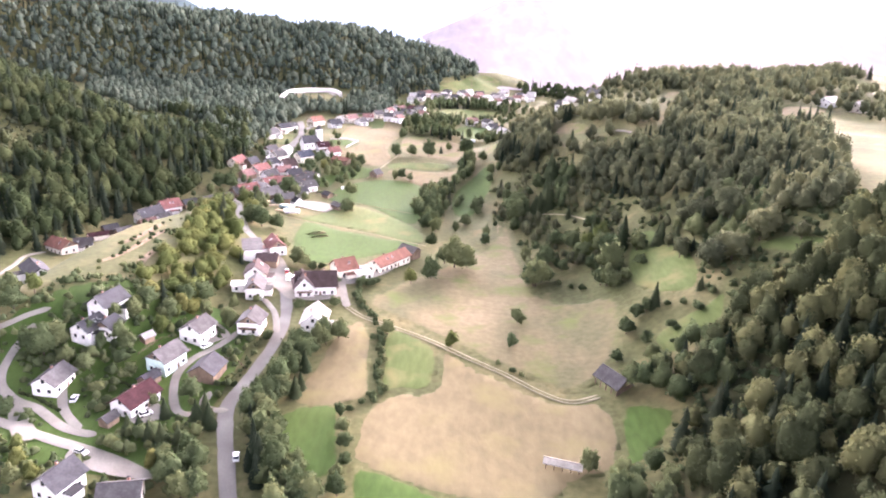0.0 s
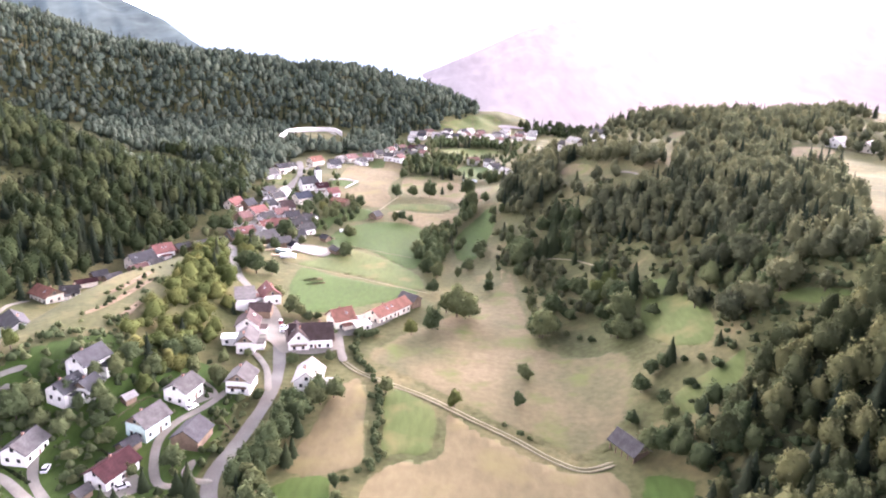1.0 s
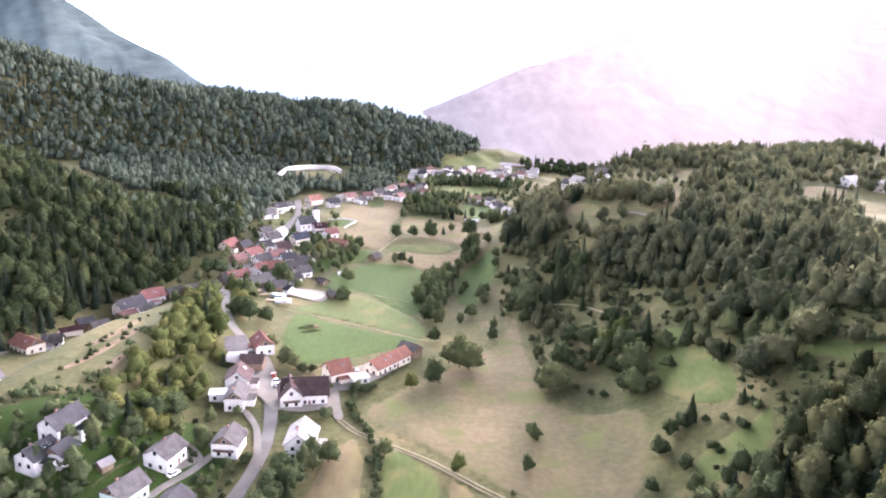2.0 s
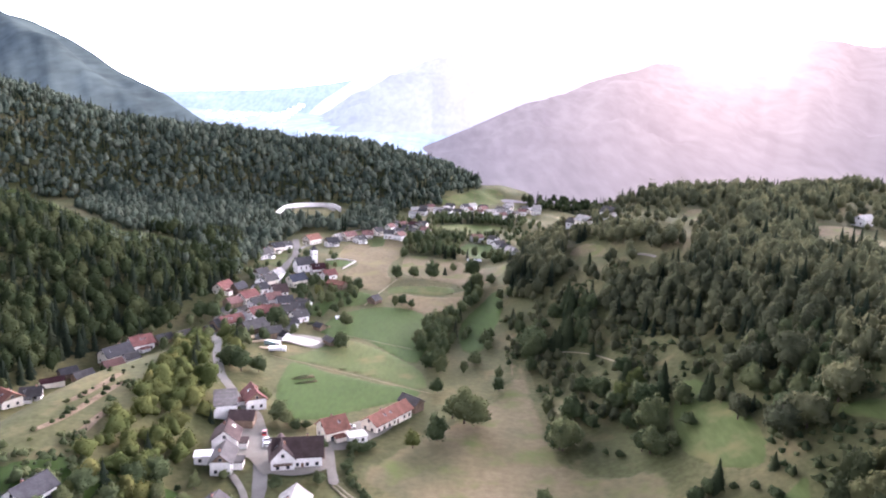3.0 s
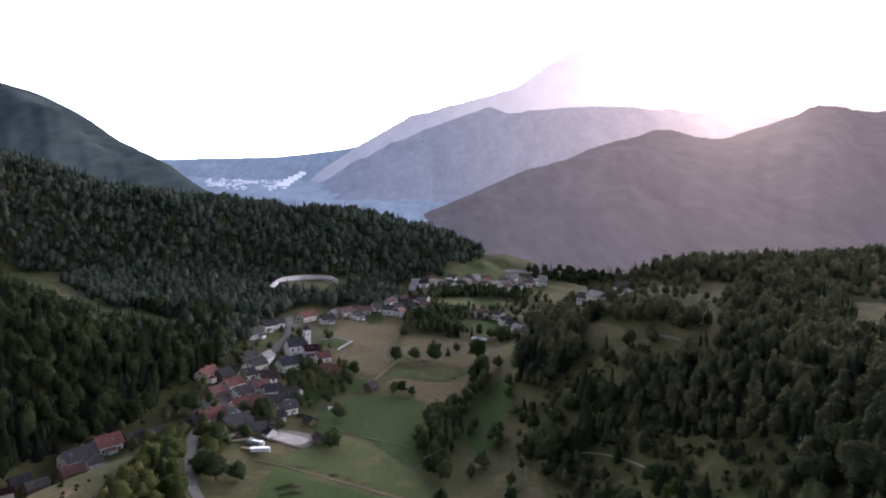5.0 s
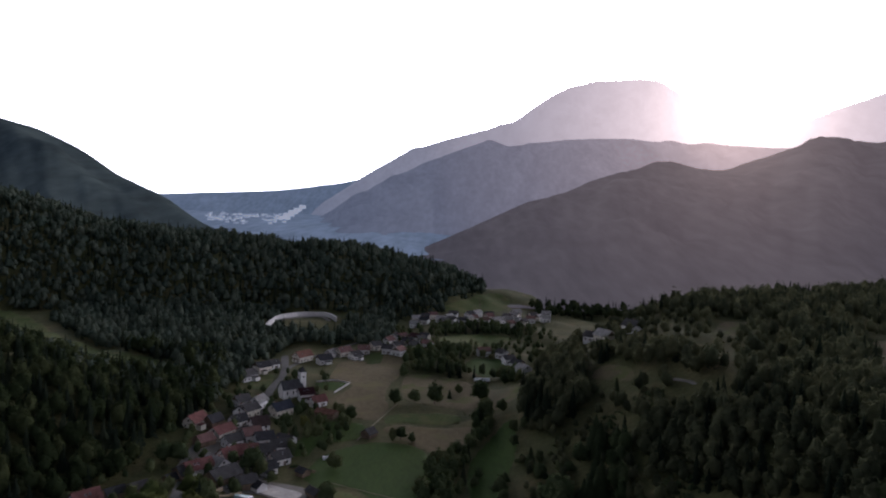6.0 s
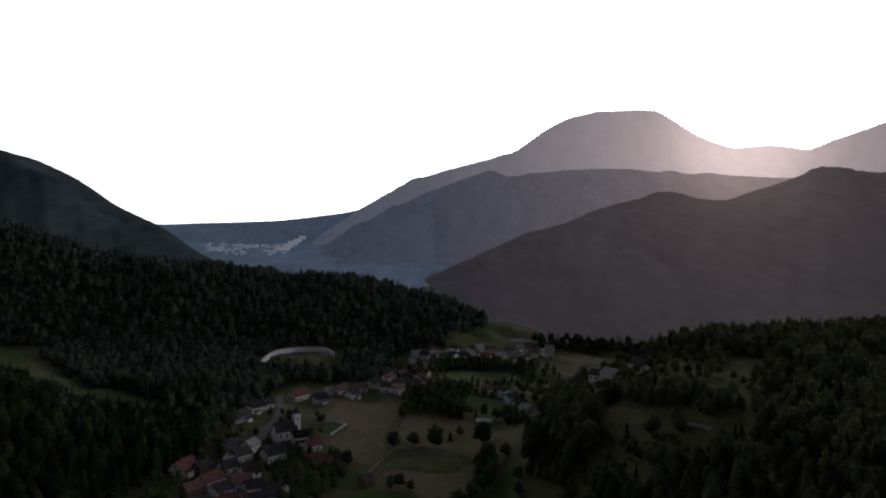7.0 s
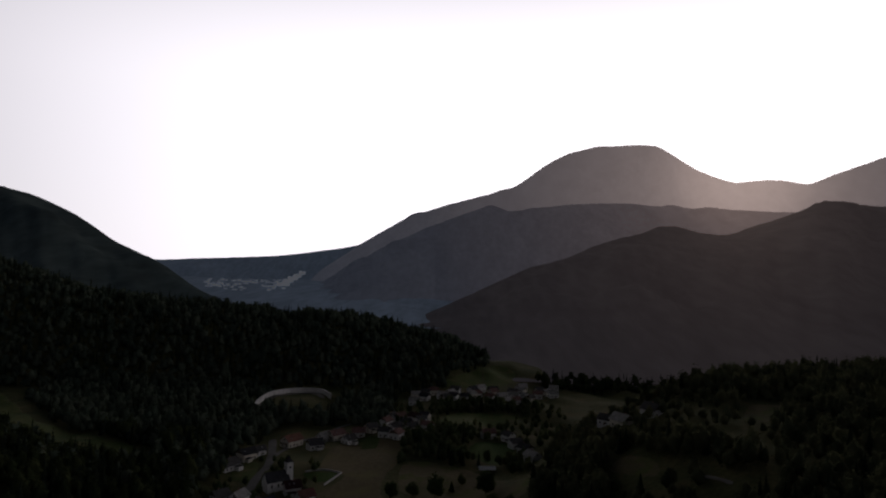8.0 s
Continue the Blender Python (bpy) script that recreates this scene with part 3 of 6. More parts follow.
HILL_EDGE_TREES = [
    (83.6, 255, 11.6, 'c'), (71, 243.7, 8.6, 'b'), (76.4, 252.6, 7.9, 'b'), (75.9, 232.1, 6.7, 'b'), (80.6, 255, 6.7, 'b'), (85.1, 237.5, 4.3, 's'),
    (86.1, 234.4, 3.3, 's'), (82.9, 227.9, 2.4, 's'), (77.7, 224.6, 2.4, 's'), (95.4, 241.8, 5.2, 's'), (87.6, 252.7, 3.6, 's'), (92.5, 248.3, 4.0, 's'),
    (137.1, 259.8, 10.4, 'b'), (129.3, 228.9, 8.6, 'c'), (99.9, 253.9, 6.3, 'c'), (112.7, 321.7, 11.0, 'b'), (116.1, 318.2, 16.4, 'b'), (105.1, 305.6, 9.5, 'c'),
    (102.1, 288.6, 12.5, 'b'), (106.9, 268.1, 15.5, 'b'), (111.2, 270.4, 14.3, 'b'), (115.1, 266.9, 15.6, 'b'), (128, 274.1, 18.5, 'b'), (126.1, 304.4, 20.2, 'b'),
    (119.4, 314.3, 16.3, 'b'),
]
CREEK_TREES = [
    (-16, 583, 17.6, 'b'), (-30, 584, 11.4, 'b'), (-6, 596, 7.2, 'c'), (0, 609, 8.3, 'b'), (15, 587, 17.7, 'b'), (17, 546, 16.4, 'b'),
    (27.9, 548.6, 9.8, 'b'), (6, 508, 8.4, 'b'), (18, 539, 8.1, 'b'), (3, 494, 7.4, 'b'), (-7, 477, 10.7, 'b'), (-15, 466, 12.5, 'b'),
    (-17, 436, 11.7, 'b'), (-10, 437, 14.3, 'b'), (-5, 428, 10.8, 'b'), (-1, 473, 10.6, 'b'), (8, 449, 8.0, 'b'), (-11, 397, 10.6, 'b'),
    (-5, 406, 10.8, 'b'), (22.8, 451.3, 8.0, 'b'), (12, 408, 9.1, 'b'), (21, 430, 7.7, 'b'), (31.8, 511.5, 9.9, 'b'), (37.4, 510.5, 9.1, 'b'),
    (36.8, 463, 10.4, 'c'), (41.5, 462.4, 7.5, 'b'), (48.7, 444.1, 7.9, 'b'), (52.7, 440, 7.2, 'b'), (40, 449.2, 8.0, 'b'), (42, 406, 21.1, 'b'),
]
CREEK_TREES_UP = [
    (61, 409, 22.5, 'c'), (58.4, 444.5, 11.9, 'b'), (66.8, 450.2, 23.5, 'c'), (56, 407, 15.1, 'c'), (70.1, 387.1, 7.5, 'c'), (30.9, 492.8, 8.1, 'b'),
    (85.9, 493.2, 12.5, 'c'), (-42, 647, 11.8, 'b'), (-33, 693, 17.9, 'b'), (-22, 692, 15.8, 'b'), (-13, 685, 11.5, 'b'), (2, 674, 12.3, 'b'),
    (-43, 579, 13.1, 'b'), (-34, 517, 9.3, 'b'), (-27, 511, 7.7, 'b'), (-38, 514, 9.3, 'b'), (-66, 469, 10.6, 'b'), (-68, 548, 10.8, 'b'),
    (-75, 553, 9.2, 'b'), (70.5, 398.3, 4.1, 's'), (74.8, 393.7, 4.1, 's'), (72.8, 427.7, 4.4, 's'), (73.6, 449.2, 4.7, 's'),
]
VALLEY_TREES = [
    (45, 171, 8.6, 'b'), (53, 166, 8.0, 'b'), (-20, 248, 7.8, 'b'), (-25, 244, 3.6, 's'), (-22, 235, 3.1, 's'), (-21, 225, 3.4, 's'),
    (-19, 227, 3.0, 's'), (-20, 218, 3.3, 's'), (-17, 209, 2.8, 's'), (-22, 205, 2.8, 's'), (-24, 200, 2.7, 's'), (-27, 196, 2.7, 's'),
    (-30, 193, 5.8, 'b'), (-28, 184, 6.3, 'b'), (-26, 177, 5.8, 'b'), (-25, 168, 5.9, 'b'), (-26, 163, 5.2, 'b'), (-25, 155, 9.2, 'b'),
    (-30, 154, 6.7, 'b'), (22, 229, 2.6, 's'), (27, 224, 3.0, 's'), (30, 222, 2.5, 's'), (-33, 274, 4.5, 's'), (-37, 283, 4.1, 's'),
    (-28, 263, 3.4, 's'), (-38, 242, 10.2, 'b'), (-42, 237, 9.0, 'b'), (-47, 233, 8.0, 'b'),
]
ROAD_TREES = [
    (-51, 232, 11.1, 'b'), (-52, 220, 10.7, 'b'), (-55, 212, 9.2, 'b'), (-57, 205, 7.4, 'b'), (-51, 202, 10.1, 'b'), (-57, 192, 9.8, 'b'),
    (-52, 188, 9.6, 'b'), (-55, 180, 8.3, 'b'), (-47, 181, 9.3, 'b'), (-49, 172, 9.1, 'b'), (-43, 173, 8.0, 'b'), (-44, 164, 8.8, 'b'),
    (-38, 164, 8.7, 'b'), (-46, 158, 7.6, 'b'), (-39, 155, 9.3, 'b'), (-33, 156, 8.4, 'b'), (-41, 150, 8.3, 'b'), (-33, 148, 9.0, 'b'),
    (-45, 206, 8.1, 'c'), (-46, 218, 9.3, 'c'), (-46, 202, 8.9, 'c'), (-47, 228, 9.6, 'b'),
]
GARDEN_TREES = [
    (-134, 213, 13.9, 'b'), (-125, 211, 8.2, 'b'), (-118, 208, 8.0, 'b'), (-139, 215, 11.7, 'b'), (-132, 218, 11.6, 'b'), (-155, 233, 11.0, 'b'),
    (-152, 242, 10.1, 'w'), (-163, 245, 10.4, 'b'), (-117, 218, 8.2, 'b'), (-113, 224, 8.3, 'b'), (-108, 220, 8.1, 'b'), (-122, 222, 9.2, 'b'),
    (-118, 231, 9.4, 'b'), (-112, 236, 9.4, 'b'), (-111, 244, 9.6, 'b'), (-102, 243, 9.5, 'b'), (-101, 232, 8.3, 'w'), (-108, 214, 6.7, 's'),
    (-109, 208, 5.3, 's'), (-103, 209, 5.2, 'b'), (-79, 198, 9.4, 'b'), (-73, 186, 8.6, 'c'), (-71, 189, 9.9, 'c'), (-68, 183, 9.6, 'c'),
    (-83, 187, 8.0, 'c'), (-74, 174, 7.5, 'c'), (-79, 174, 8.3, 'c'), (-83, 175, 7.7, 'c'), (-87, 178, 7.8, 'c'), (-91, 179, 7.1, 'c'),
    (-70, 170, 8.3, 'b'), (-65, 163, 10.7, 'b'),
]
GARDEN_TREES_LOW = [
    (-70, 156, 10.5, 'b'), (-65, 151, 10.3, 'b'), (-61, 152, 10.2, 'b'), (-74, 163, 8.0, 'b'), (-77, 163, 6.5, 'w'),
    (-93, 173, 4.6, 's'), (-87, 170, 4.5, 's'),
    (-113, 160, 7.7, 'w'), (-110, 153, 8.2, 'b'), (-106, 155, 6.7, 'w'), (-117, 167, 5.9, 'w'), (-132, 186, 6.5, 's'), (-110, 199, 5.2, 's'),
    (-103, 191, 5.0, 's'), (-89, 193, 6.1, 'b'), (-80, 247, 8.4, 'b'), (-83, 250, 8.7, 'b'), (-84, 263, 7.5, 'b'), (-65, 240, 5.5, 's'),
    (-77, 221, 3.9, 's'), (-77, 271, 4.6, 's'), (-58, 268, 6.0, 's'), (-45, 273, 6.0, 's'), (-91, 252, 8.8, 'b'), (-100, 255, 11.4, 'b'),
    (-96, 262, 12.6, 'b'),
]
HEDGE_TREES = [
    (-100, 369, 15.5, 'b'), (-93, 374, 10.5, 'b'), (-106, 371, 12.8, 'b'), (-81, 336, 9.4, 'b'), (-70, 321, 9.9, 'b'), (-66, 317, 7.3, 'b'),
    (-62, 314, 5.8, 's'), (-58, 316, 4.8, 's'), (-49, 298, 5.5, 's'), (-48, 288, 5.3, 's'), (-36, 297, 5.9, 's'), (-32, 297, 5.4, 's'),
    (-30, 300, 4.5, 's'), (-148, 471, 13.6, 'b'), (-155, 470, 12.9, 'b'), (-105, 458, 15.7, 'b'), (-99, 454, 10.6, 'b'), (-104, 524, 12.2, 'b'),
    (-93, 526, 10.6, 'w'), (-83, 515, 10.3, 'b'), (-92, 490, 7.6, 's'), (-69, 530, 12.2, 'b'), (-61, 425, 11.1, 'b'), (-63, 434, 8.0, 'b'),
    (-90, 346, 3.8, 's'), (-92, 445, 8.3, 'b'), (-112, 409, 12.8, 'b'),
]
SLOPE_TREES_MID = [
    (42.6, 304.8, 14.8, 'b'), (40.5, 311.3, 10.9, 'b'), (47, 309.6, 11.8, 'b'), (72.8, 290.1, 12.6, 'b'), (78.9, 320.4, 15.8, 'b'), (70, 328.7, 11.6, 'b'),
    (64.1, 345.6, 11.0, 'b'), (58.7, 353.6, 9.2, 'b'), (50.3, 335, 7.7, 'b'), (76.5, 326.5, 14.0, 'b'), (57, 325.6, 6.0, 'b'), (85.3, 321.7, 13.9, 'c'),
    (92, 317.5, 9.3, 'b'), (99.4, 313.3, 11.7, 'c'), (101.9, 304.4, 8.5, 'b'), (103.5, 294.7, 8.8, 'b'), (80.2, 289.4, 7.2, 'b'), (77.7, 350.4, 10.7, 'c'),
    (64.7, 326.2, 8.4, 'b'), (70.5, 314.1, 9.7, 'b'), (78.8, 305.2, 10.4, 'w'), (89.1, 298.4, 6.9, 's'), (54.8, 306.5, 3.7, 's'), (59.1, 299.6, 3.2, 's'),
    (63.3, 295.9, 4.1, 's'),
]
GROVES = {}
GROVES["band"] = (7, [(-24, 807), (-23, 885), (22, 865), (65, 888), (84, 852), (57, 829), (15, 835)])
GROVES["grove"] = (7, [(-42, 642), (-55, 715), (-26, 768), (-17, 677), (-30, 645)])
GROVES["belt2"] = (6, [(25, 648), (32, 680), (51, 675), (44, 594)])
GROVES["belt3"] = (6, [(-17, 668), (-3, 682), (12, 660), (26, 661), (16, 647), (-12, 650)])
GROVES["grove2"] = (9, [(-18, 707), (-9, 754), (14, 767), (7, 714), (-8, 681)])
GROVES["creek"] = (6, [(-20, 426), (-21, 470), (-8, 488), (11, 546), (19, 579), (20.5, 522.7), (7, 479), (0, 429), (-9, 395)])
GROVES["scrub"] = (6, [(66.2, 422.4), (77.3, 452.4), (83.5, 445.4), (69.7, 393.5), (62.9, 388.8)])
GROVES["roadside"] = (4.8, [(-60, 198), (-56, 224), (-48, 238), (-41, 242), (-44, 216), (-48, 190), (-42, 168), (-30, 152), (-38, 140), (-50, 158), (-57, 180)])
GROVES["lowright"] = (6.5, [(46, 159), (53, 166), (61, 170), (68, 176), (72, 162), (62, 142), (43, 142)])
GROVES["lowright2"] = (6.5, [(64.3, 210.7), (74.6, 221.4), (90.8, 222.6), (94.4, 205.7), (87, 187), (75, 196), (69, 201)])
GROVES["mid"] = (7, [(101.3, 310.7), (123.1, 334.8), (141.6, 333.3), (145.8, 305.1), (130.8, 270.4), (112.8, 263.3), (104.6, 278.9)])


# ---- helpers ----
def mesh_of(name, verts, faces, mats, index=None, shade=False):
    me = bpy.data.meshes.new(name)
    me.from_pydata([tuple(v) for v in verts], [], [tuple(f) for f in faces])
    for m in mats:
        me.materials.append(m)
    if index is not None:
        me.polygons.foreach_set("material_index", np.asarray(index, np.int32))
    if shade:
        me.polygons.foreach_set("use_smooth", np.ones(len(me.polygons), bool))
    me.update()
    return me


def part(name, me, parent, label="", m=None):
    ob = new(name, me)
    ob.parent = parent
    if m is not None:
        ob.matrix_basis = m
    return tagged(ob, label) if label else ob


def thing(name, x, y, z, turn=0.0):
    ob = new(name)
    ob.empty_display_size = 0.5
    ob.matrix_basis = pose(x, y, z, 0, 0, turn)
    return ob


def gz(x, y):
    return float(ground_z(x, y))


def box_vf(x0, x1, y0, y1, z0, z1):
    v = [(x, y, z) for z in (z0, z1) for x, y in ((x0, y0), (x1, y0), (x1, y1), (x0, y1))]
    f = [(3, 2, 1, 0), (4, 5, 6, 7), (0, 1, 5, 4), (1, 2, 6, 5), (2, 3, 7, 6), (3, 0, 4, 7)]
    return v, f


def join_vf(parts):
    vs, fs, ix = [], [], []
    for p in parts:
        v, f, i = p if len(p) == 3 else (*p, 0)
        o = len(vs)
        vs += list(v)
        fs += [tuple(k + o for k in q) for q in f]
        ix += [i] * len(f)
    return vs, fs, ix


# ---- ground: one sheet to the horizon ----
def axis(lo, hi, a, b, step, grow):
    out = list(np.arange(a, b + step, step))
    s = step
    while out[-1] < hi:
        s *= grow
        out.append(min(hi, out[-1] + s))
    s = step
    while out[0] > lo:
        s *= grow
        out.insert(0, max(lo, out[0] - s))
    return np.array(out)


gx, gy = axis(-3200, 3200, -330, 270, 4.0, 1.09), axis(-400, 4900, 130, 960, 4.0, 1.09)
GX, GY = np.meshgrid(gx, gy)
GZ = ground_z(GX, GY)
nx, ny = len(gx), len(gy)
idx = np.arange(nx * ny).reshape(ny, nx)
quads = np.stack([idx[:-1, :-1], idx[:-1, 1:], idx[1:, 1:], idx[1:, :-1]], -1).reshape(-1, 4)
ground = new("ground", mesh_of("ground", np.stack([GX, GY, GZ], -1).reshape(-1, 3), quads.tolist(), [M_GROUND], shade=True))
tagged(ground, "valley floor and slopes of rough olive green meadow", "ground", kind="structure")


def inside(poly, x, y):
    p = np.asarray(poly, float)
    q = np.roll(p, -1, 0)
    hit = np.zeros(np.shape(x), bool)
    for (x0, y0), (x1, y1) in zip(p, q):
        if y0 != y1:
            hit ^= ((y0 > y) != (y1 > y)) & (x < (x1 - x0) * (y - y0) / (y1 - y0) + x0)
    return hit


def rounded(poly, steps=4):
    """Soft corners: a closed Catmull-Rom curve through the corners."""
    p = np.asarray(poly, float)
    out = []
    for i in range(len(p)):
        a, b, c, d = p[i - 1], p[i], p[(i + 1) % len(p)], p[(i + 2) % len(p)]
        for k in range(steps):
            t = k / steps
            out.append(0.5 * (2 * b + (c - a) * t + (2 * a - 5 * b + 4 * c - d) * t * t + (3 * b - a - 3 * c + d) * t ** 3))
    return np.array(out)


def field(name, kind, poly, lift, label):
    edge = rounded(poly)
    r = np.random.RandomState(len(name) * 7 + len(poly))
    edge = edge + r.normal(0, 0.35, edge.shape)
    bm = bmesh.new()
    ring = [bm.verts.new((x, y, 0)) for x, y in edge]
    bm.faces.new(ring)
    lo, hi = edge.min(0), edge.max(0)
    step = 4.0
    for ax, n in ((0, (1, 0, 0)), (1, (0, 1, 0))):
        for c in np.arange(math.ceil(lo[ax] / step) * step, hi[ax], step):
            co = (c, 0, 0) if ax == 0 else (0, c, 0)
            bmesh.ops.bisect_plane(bm, geom=bm.verts[:] + bm.edges[:] + bm.faces[:], plane_co=co, plane_no=n)
    vs = np.array([v.co[:2] for v in bm.verts])
    # how far each point lies in from the edge, 1 at six metres
    a, b = edge, np.roll(edge, -1, 0)
    ab = b - a
    t = np.clip(((vs[:, None] - a) * ab).sum(-1) / ((ab * ab).sum(-1) + 1e-9), 0, 1)
    gap = np.linalg.norm(vs[:, None] - (a + t[..., None] * ab), axis=-1).min(1)
    z = ground_z(vs[:, 0], vs[:, 1]) + np.where(gap < 0.05, -0.15, lift)
    for v, h in zip(bm.verts, z):
        v.co.z = h
    bmesh.ops.triangulate(bm, faces=[f for f in bm.faces if len(f.verts) > 4])
    for f in bm.faces:
        f.smooth = True
        if f.normal.z < 0:
            f.normal_flip()
    me = bpy.data.meshes.new(name)
    bm.to_mesh(me)
    bm.free()
    me.attributes.new("inward", "FLOAT", "POINT").data.foreach_set("value", (np.clip(gap / (11.0 if kind == "dry" and len(poly) > 10 else 3.5), 0, 1)).astype(np.float32))
    me.materials.append(FIELD[kind])
    return tagged(new(name, me), label, "field", kind="structure")


FIELD_WORDS = {"stubble": ("stubble_field", "harvested tan stubble field with soft edges"), "dry": ("dry_meadow", "sun-dried straw coloured hay meadow on the slope"),
               "grass": ("mown_meadow", "mown light green grass meadow"), "lush": ("green_meadow", "fresh deep green grass meadow")}
for i, (key, (kind, poly)) in enumerate(FIELDS.items()):
    name, label = FIELD_WORDS[kind]
    field(name, kind, poly, 0.16 + 0.02 * (i % 5), label)


field("side_meadow", "grass", [(-540, 880), (-436, 778), (-368, 700), (-318, 664), (-262, 636), (-236, 632), (-238, 662), (-266, 676), (-314, 702), (-360, 734), (-420, 806), (-520, 896)], 0.6, "pale mown meadow strip between the wooded hills")
field("forest_floor", "litter", [(66, 120), (72, 160), (76, 186), (100, 208), (114, 236), (146, 244), (150, 262), (172, 280), (215, 300), (250, 250), (200, 170), (150, 120)], 0.12, "dark leaf litter under the slope forest")
field("garden_grass", "lush", [(-152, 166), (-118, 160), (-72, 160), (-69, 190), (-69, 235), (-80, 258), (-112, 262), (-138, 252), (-154, 232), (-156, 196)], 0.14, "rough green garden grass between the houses")


# ---- roads, lanes and tracks ----
def spline(pts, step=3.0):
    p = np.asarray(pts, float)
    p = np.vstack([2 * p[0] - p[1], p, 2 * p[-1] - p[-2]])
    out = []
    for i in range(1, len(p) - 2):
        a, b, c, d = p[i - 1:i + 3]
        n = max(2, int(np.hypot(*(c - b)) / step))
        for k in range(n):
            t = k / n
            out.append(0.5 * (2 * b + (c - a) * t + (2 * a - 5 * b + 4 * c - d) * t * t + (3 * b - a - 3 * c + d) * t ** 3))
    out.append(p[-2])
    return np.array(out)


def lane(name, width, pts, material, lift, label, category="road", offset=0.0):
    c = spline(pts, 1.5)
    d = np.gradient(c, axis=0)
    d /= np.hypot(d[:, 0], d[:, 1])[:, None] + 1e-9
    nrm = np.stack([-d[:, 1], d[:, 0]], -1)
    across = np.linspace(-0.5, 0.5, 5)
    r = np.random.RandomState(int(width * 10) + len(pts))
    wob = np.convolve(r.normal(0, 1, len(c) + 6), np.ones(7) / 7, "valid") * 0.12
    vs = []
    run = np.concatenate([[0], np.cumsum(np.hypot(*np.diff(c, axis=0).T))])
    ends = np.clip(np.minimum(run, run[-1] - run) / (width * 0.7) + 0.05, 0, 1)
    wide = width * (1 + wob) * np.sqrt(1 - (1 - ends) ** 2)
    for j, u in enumerate(across):
        q = c + nrm * (u * wide + offset)[:, None]
        vs.append(np.column_stack([q, ground_z(q[:, 0], q[:, 1]) + lift - (0.1 if abs(u) == 0.5 else 0)]))
    n = len(c)
    vs = np.concatenate(vs)
    fs = [(j * n + i, j * n + i + 1, (j + 1) * n + i + 1, (j + 1) * n + i) for j in range(4) for i in range(n - 1)]
    fs = [f[::-1] for f in fs]
    ob = new(name, mesh_of(name, vs, fs, [material], shade=True))
    if ob.data.polygons[0].normal.z < 0:
        ob.data.flip_normals()
    return tagged(ob, label, category, kind="structure")


PAVED = ("main", "street", "branch")
DIRT = ("path", "path_up", "path_mid", "path_slope")
for i, (key, (width, pts_)) in enumerate(LANES.items()):
    if key in PAVED:
        lane("road", width * (1.3 if key == "street" else 1.0), pts_, M_ROAD, 0.34 + 0.012 * i, "pale grey asphalt village road")
    elif key == "track":
        for off in (-0.85, 0.85):
            lane("farm_track", 0.9, pts_, M_TRACK, 0.34, "worn wheel rut of a pale farm track", "track", off)
    elif key in DIRT:
        lane("dirt_path", width * 0.6, pts_, M_TRACK, 0.33 + 0.012 * i, "worn bare earth path across the grass", "path")
    else:
        lane("lane", width * 0.86, pts_, M_GRAVEL, 0.36 + 0.012 * i, "pale gravel lane between the houses", "lane")


for line in BANKS[:3]:
    lane("earth_bank", 3.2, line, M_SOIL, 0.3, "bare brown earth bank across the knoll", "bank")
lane("hairpin_road", 6.5, [(-186, 800), (-190, 830), (-189, 854), (-182, 875), (-172, 887), (-160, 889), (-149, 879), (-139, 864)], M_GRAVEL, 0.8, "pale curved road below the retaining wall")

# ---- distant mountains ----
def mountain(name, dist, depth, az, el, foot, material, label, seed, bumps=0.03):
    """A ridge whose crest stands at the given bearings and heights (degrees) seen from the valley."""
    a = np.linspace(az[0], az[-1], 260)
    dist = np.interp(a, *dist) if isinstance(dist, tuple) else dist
    crest = 138 + dist * np.tan(np.radians(np.interp(a, az, el)))
    foot = np.minimum(foot, crest - 12)
    k = np.hanning(9)
    crest = np.convolve(np.pad(crest, 4, "edge"), k / k.sum(), "valid")
    r = np.random.RandomState(seed)
    rows = []
    depth = np.interp(a, *depth) if isinstance(depth, tuple) else depth
    vv = np.linspace(0, 1.25, 46)
    for v in vv:
        ridge = np.sin(a * 0.9 + 6 * v + seed) * 0.5 + np.sin(a * 2.3 - 7 * v + 2 * seed) * 0.18 + np.sin(a * 5.1 + 13 * v) * 0.05
        d = dist - depth * (1 - min(v, 1.0)) + (v > 1) * (v - 1) * 400 + ridge * depth * 0.05 * math.sin(min(v, 1) * math.pi)
        h = foot + (crest - foot) * (math.sin(min(v, 1.0) * math.pi / 2) ** 1.25 if v <= 1 else 1 - 1.4 * (v - 1))
        fine = r.normal(0, 1, len(a)) * dist * 0.00022
        x, y = d * np.sin(np.radians(a)), 143 + d * np.cos(np.radians(a))
        h = h + fine * min(1, 3 * v) + rough(x, y, 260, seed) * dist * bumps * 0.25 * math.sin(min(v, 1) * math.pi)
        rows.append(np.stack([x, y, h], -1))
    V = np.stack(rows)
    m, n = V.shape[:2]
    ix = np.arange(m * n).reshape(m, n)
    q = np.stack([ix[:-1, :-1], ix[:-1, 1:], ix[1:, 1:], ix[1:, :-1]], -1).reshape(-1, 4)
    return tagged(new(name, mesh_of(name, V.reshape(-1, 3), q.tolist(), [material], shade=True)), label, "mountain", kind="structure")


